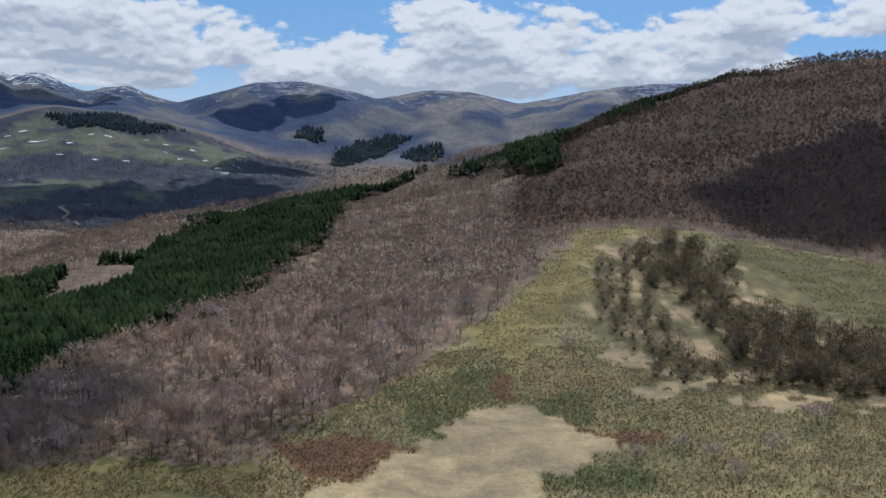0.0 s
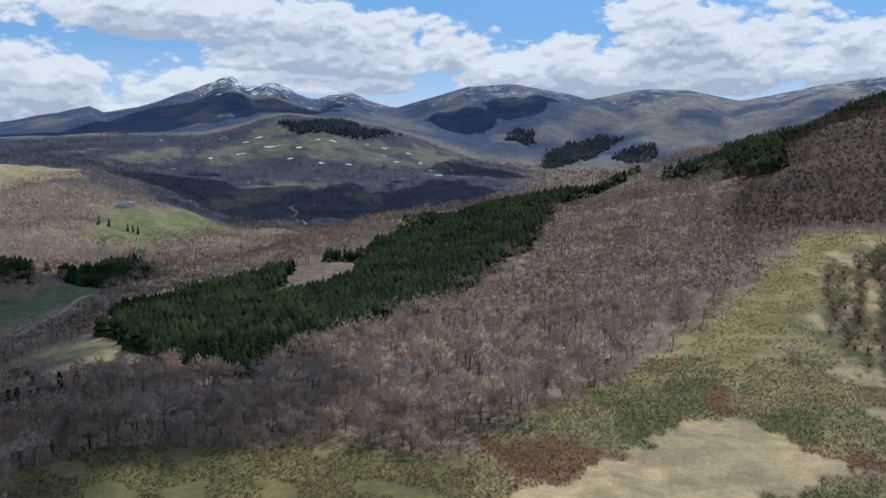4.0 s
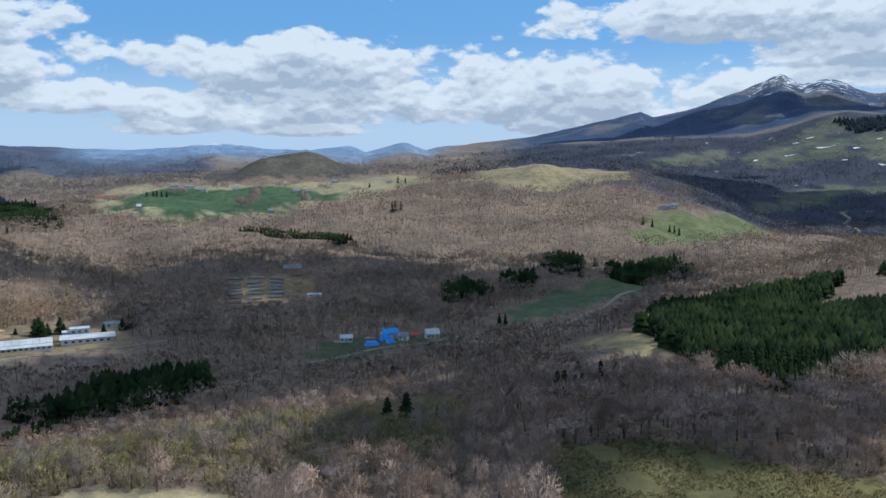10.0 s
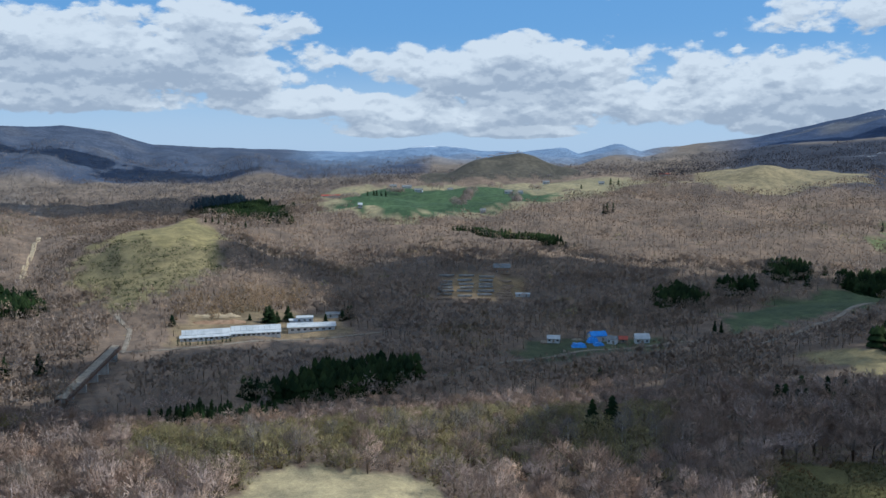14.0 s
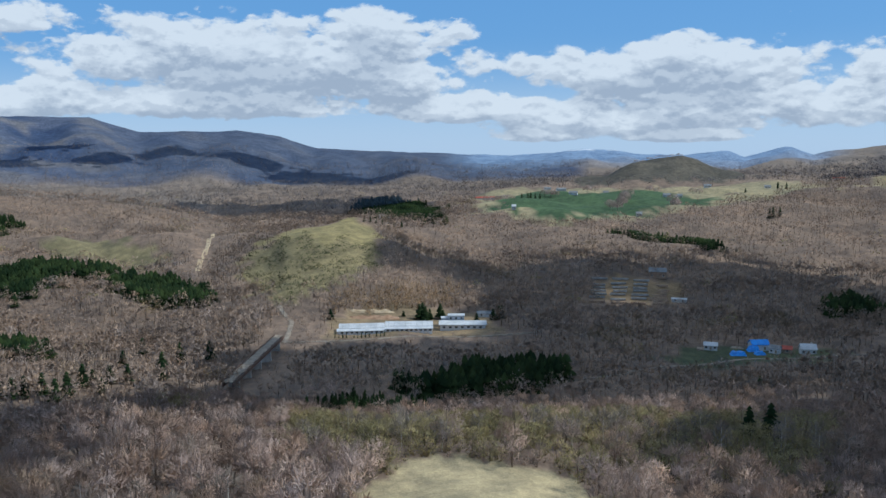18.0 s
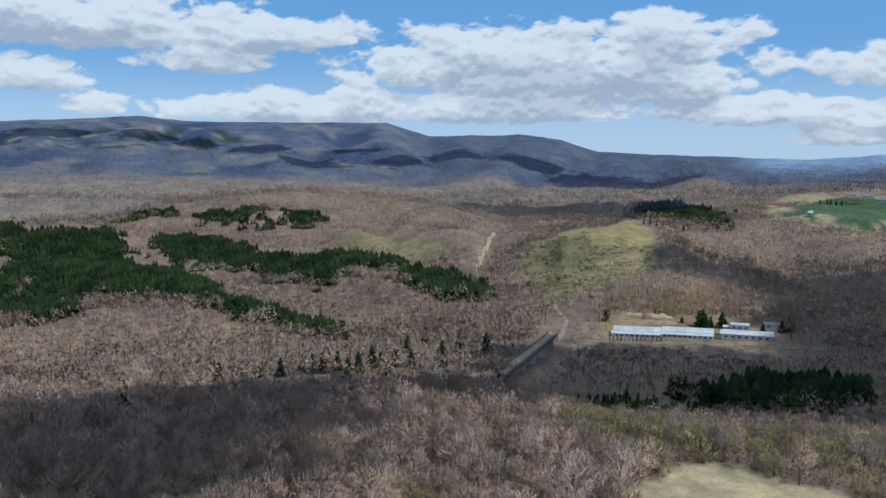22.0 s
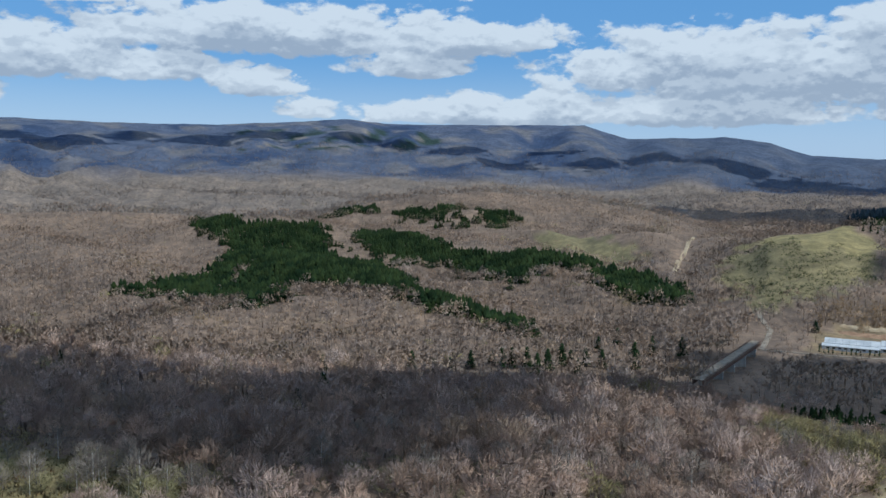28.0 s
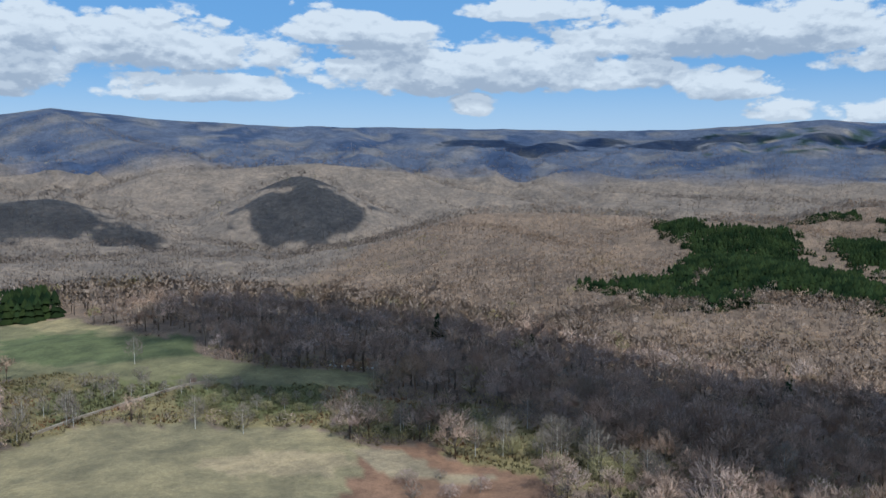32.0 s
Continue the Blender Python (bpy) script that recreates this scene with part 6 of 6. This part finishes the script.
strip("track_fields", [(161.6, 254), (159.2, 262), (152.0, 283), (151.2, 286)], 1.0, DIRT, "narrow pale concrete track between two fields", 0.7, 3.0)
ob = thing("trestle", at(159.1, 262, 0.6), "small pale wooden trestle standing on the track", "trestle")
for x in (-0.5, 0.5):
    bm = boxes((-0.07, -0.07, 0, 0.07, 0.07, 2.5))
    bmesh.ops.transform(bm, matrix=Matrix.Translation((x, 0, 0)) @ Matrix.Rotation(-x * 0.5, 4, "Y"), verts=bm.verts[:])
    part("leg", bm, DEAD_TRUNK, ob)
part("crossbar", boxes((-0.55, -0.08, 1.3, 0.55, 0.08, 1.42)), DEAD_TRUNK, ob)
ob = thing("trough", at(151.9, 284, 0.7), "dark box-shaped trough at the end of the track", "trough")
part("body", boxes((-1.0, -0.6, 0, 1.0, 0.6, 1.1), bevel=0.06), STEEL_RED, ob)
part("lid", boxes((-1.1, -0.7, 1.12, 1.1, 0.7, 1.2)), STEEL_RED, ob)

# ---- farms on the plateau and the far slopes ----
for b, r, long, roof, turn in [(68.9, 1110, 5, ROOF_PALE, 0), (71.1, 1500, 20, ROOF_RED, 8), (70.5, 1470, 14, ROOF_RED, -6), (66.7, 1520, 12, ROOF_GREY, 0), (65.8, 1500, 16, ROOF_GREY, 10),
                               (65.0, 1470, 14, ROOF_GREY, -8), (60.7, 1140, 7, ROOF_GREY, 0), (59.0, 1400, 12, ROOF_GREY, 4), (58.2, 1410, 8, ROOF_GREY, 0), (48.9, 1900, 22, ROOF_RED, 0),
                               (52.9, 1560, 10, ROOF_GREY, 0), (34.7, 1160, 12, ROOF_GREY, 0), (34.2, 1168, 9, ROOF_GREY, 12), (14.4, 1960, 18, ROOF_PALE, 0), (80.1, 1150, 8, ROOF_GREY, 0),
                               (79.5, 1280, 9, ROOF_GREY, 0), (77.7, 1290, 10, ROOF_GREY, 0), (62.9, 1560, 10, ROOF_GREY, 0), (56.5, 1540, 12, ROOF_GREY, 0)]:
    red = roof is ROOF_RED
    house("farm_building", at(b, r, 0.4, turn), long, 7, 3.2, 2.2, WALL_WHITE, roof, "white farm building with a red roof in the fields" if red else "white farm building with a weathered sheet roof", "farm building", "farms on the plateau", windows=2)
for b, r, tall, kind in [(61.6, 1290, 17, 0), (61.4, 1330, 18, 0), (62.4, 1180, 16, 0), (62.6, 1200, 15, 0), (62.1, 1190, 16, 0), (58.6, 1190, 17, 0), (58.4, 1205, 14, 0), (70.0, 1330, 12, 0), (69.6, 1330, 13, 0),
                         (68.4, 1395, 15, 1), (67.5, 1380, 15, 1), (68.0, 1390, 16, 1), (67.2, 1385, 14, 1), (67.8, 1400, 13, 1), (54.2, 1440, 15, 1), (52.3, 1423, 12, 1), (51.8, 1440, 12, 1), (52.7, 1106, 14, 1), (52.5, 1110, 15, 1),
                         (52.1, 1117, 13, 1), (78.9, 925, 7, 1), (78.5, 928, 8, 1), (78.1, 930, 7, 1), (77.7, 930, 8, 1), (77.3, 930, 7, 1), (76.9, 930, 8, 1), (76.4, 935, 8, 1), (36.1, 1072, 12, 1), (35.5, 1080, 11, 1), (34.4, 1062, 10, 1),
                         (34.1, 1058, 10, 1), (33.8, 1048, 10, 1), (46.2, 690, 10, 1), (45.5, 600, 10, 1), (45.1, 605, 9, 1)]:
    if kind:
        stand_tree("spruce", SPRUCES, b, r, tall, grove, "dark spruce on open farmland", "farmland spruces", 1.2)
    else:
        stand_tree("broad_tree", BROADLEAVES, b, r, tall, grove, "round bare tree at the edge of a green field", "field trees", 1.1)

for k in range(16):
    stand_tree("broad_tree", BROADLEAVES, 58.2 + 0.19 * k + grove.uniform(-0.06, 0.06), 1905 + grove.uniform(-12, 12), grove.uniform(4.5, 7.5), grove, "bare tree on the flat top of a dark hill", "trees on the flat hilltop", 1.3)
for b, r in [(61.9, 1240), (61.85, 1255), (61.8, 1270), (61.75, 1285), (61.7, 1300), (61.65, 1315), (58.5, 1215), (58.45, 1230), (58.4, 1245), (66.2, 1440), (66.5, 1440), (66.9, 1445), (69.2, 1340), (69.9, 1345), (70.3, 1335), (70.7, 1325), (64.1, 1500), (63.6, 1505), (60.1, 1480), (59.6, 1485), (57.4, 1465), (57.0, 1470), (55.2, 1440), (54.8, 1445)]:
    stand_tree("broad_tree", BROADLEAVES, b, r, grove.uniform(10, 16), grove, "round bare tree in a hedgerow of the plateau", "hedgerow trees", 1.2)


# ---- old snow that lingers on the far pastures ----
def snow_patch(b, r, long, deep, seed):
    """A thin uneven sheet of old snow that follows the ground."""
    m, rng = at(b, r), random.Random(seed)
    bm, turn = bmesh.new(), rng.uniform(-25, 25)
    lay = m @ Matrix.Rotation(radians(turn), 4, "Z")
    middle = bm.verts.new((0, 0, 0))
    rim = []
    for k in range(14):
        a, q = 6.283 * k / 14, rng.uniform(0.6, 1.15)
        rim.append(bm.verts.new((math.cos(a) * q * long / 2, math.sin(a) * q * deep / 2, 0)))
    for k in range(14):
        bm.faces.new((middle, rim[k], rim[(k + 1) % 14]))
    for v in bm.verts:
        w = lay @ v.co
        v.co = Vector((v.co.x, v.co.y, float(height(np.array([w.x]), np.array([w.y]))[0]) - m.translation.z + (1.4 if v is middle else 0.5)))
    data = bpy.data.meshes.new("snow_patch")
    bm.to_mesh(data)
    bm.free()
    data.materials.append(SNOW)
    ob = new("snow_patch", data)
    ob.matrix_world = lay
    return tagged(ob, "patch of old white snow on a far pasture", "snow patch", "snow patches on the pasture")


for k, (b, r, long, deep) in enumerate([(28.1, 2130, 34, 16), (25.5, 2288, 40, 22), (24.9, 2285, 22, 12), (20.4, 2078, 18, 12), (22.2, 2079, 16, 10), (19.2, 2344, 20, 12), (21.4, 2300, 24, 12), (22.4, 2320, 16, 9), (18.0, 2280, 18, 10),
                                        (16.4, 2240, 18, 10), (23.6, 2230, 20, 12), (26.2, 2400, 26, 12), (27.0, 2350, 18, 10), (17.2, 2120, 16, 9), (15.6, 2150, 18, 10), (24.2, 2130, 20, 9), (14.9, 2060, 22, 14), (29.3, 2180, 18, 10)]):
    snow_patch(b, r, long, deep, 300 + k)


# ---- rough growth: dwarf bamboo, reeds and snow too many to count ----
def tuft(rng, blades, spread):
    verts, tris = [], []
    for k in range(blades):
        a, lean = rng.uniform(0, 6.283), rng.uniform(0.25, 0.9)
        c, s = math.cos(a), math.sin(a)
        q, wide = rng.uniform(0, spread), rng.uniform(0.10, 0.2)
        n = len(verts)
        verts += [(c * q - s * wide, s * q + c * wide, 0.15), (c * q + s * wide, s * q - c * wide, 0.1), (c * (q + lean * 0.55), s * (q + lean * 0.55), rng.uniform(0.6, 1.0))]
        tris.append((n, n + 1, n + 2))
    return np.array(verts), np.array(tris), np.zeros(len(tris), int)


def grow_rough():
    rng = np.random.RandomState(9)
    kinds = [tuft(rng, 7, 0.9) for _ in range(6)]
    x, y, rng = scattered(1.2, 185, 350, 60, -31, 46)
    wb, wr = wobbled(x, y)
    mown = inside(OPEN["mown_field"][0], wb, wr)
    rough = inside(OPEN["rough_slope"][0], wb, wr) & ~inside(OPEN["larch_clearing"][0], wb, wr) & ~inside(OPEN["yellow_grass"][0], wb, wr) & ~inside(OPEN["green_knoll"][0], wb, wr)
    edge = inside(OPEN["near_grass"][0], wb, wr) & (waves(x, y, 30, 65) > -0.45)
    m = (rough & ~mown) | edge
    rusty, green = (np.any([inside(o, wb, wr) for o in outlines], axis=0) for outlines in (RUSTY, GREEN))
    planted("rusty_bamboo", kinds, x[rough & rusty], y[rough & rusty], rng.uniform(0.4, 0.9, (rough & rusty).sum()), [SASA_RUST], "knee-high rust-brown withered bamboo beside the mown field", "undergrowth", 76, 0.1)
    planted("green_bamboo", kinds, x[rough & green], y[rough & green], rng.uniform(0.6, 1.2, (rough & green).sum()), [SASA_GREEN], "thick green dwarf bamboo beside the mown field", "undergrowth", 77, 0.1)
    m &= ~(rusty | green)
    planted("dwarf_bamboo", kinds, x[m], y[m], rng.uniform(0.45, 1.05, m.sum()), [SASA], "knee-high dwarf bamboo in green, straw and rust", "undergrowth", 71, 0.1)
    m = inside(OPEN["larch_clearing"][0], wb, wr) & (waves(x, y, 30, 41) + 0.5 * waves(x, y, 11, 42) < 0.12)
    planted("dry_reed", kinds, x[m], y[m], rng.uniform(0.5, 1.1, m.sum()), [STRAW], "dry straw-coloured reeds on the clearing", "undergrowth", 72, 0.1)
    x, y, rng = scattered(2.1, 330, 562, 67, -31, 2)
    wb, wr = wobbled(x, y)
    slope = inside(OPEN["yellow_grass"][0], wb, wr) | inside(OPEN["rough_slope"][0], wb, wr)
    m = slope & ~inside(OPEN["larch_clearing"][0], wb, wr) & (waves(x, y, 26, 66) > -0.5)
    planted("slope_bamboo", kinds, x[m], y[m], rng.uniform(0.5, 1.1, m.sum()), [SASA], "low dwarf bamboo scattered over the grass slope", "undergrowth", 75, 0.1)
    x, y, rng = scattered(1.7, 182, 350, 61, 110, 166)
    wb, wr = wobbled(x, y)
    fields = inside(OPEN["far_field"][0], wb, wr) | inside(OPEN["low_field"][0], wb, wr) | inside(OPEN["red_weeds"][0], wb, wr)
    m = inside(OPEN["rough_bank"][0], wb, wr) & ~fields
    dry = waves(x, y, 22, 63) > 0.25
    green = np.any([inside(o, wb, wr) for o in GREEN], axis=0)
    planted("bank_green", kinds, x[m & green], y[m & green], rng.uniform(0.7, 1.4, (m & green).sum()), [SASA_GREEN], "thick dark green dwarf bamboo beside the track", "undergrowth", 78, 0.1)
    m &= ~green
    planted("bank_bamboo", kinds, x[m & ~dry], y[m & ~dry], rng.uniform(0.6, 1.4, (m & ~dry).sum()), [SASA], "dwarf bamboo along the bank between the fields", "undergrowth", 73, 0.1)
    planted("bank_reed", kinds, x[m & dry], y[m & dry], rng.uniform(0.5, 1.2, (m & dry).sum()), [STRAW], "straw-coloured dry reeds along the bank", "undergrowth", 74, 0.1)


grow_rough()
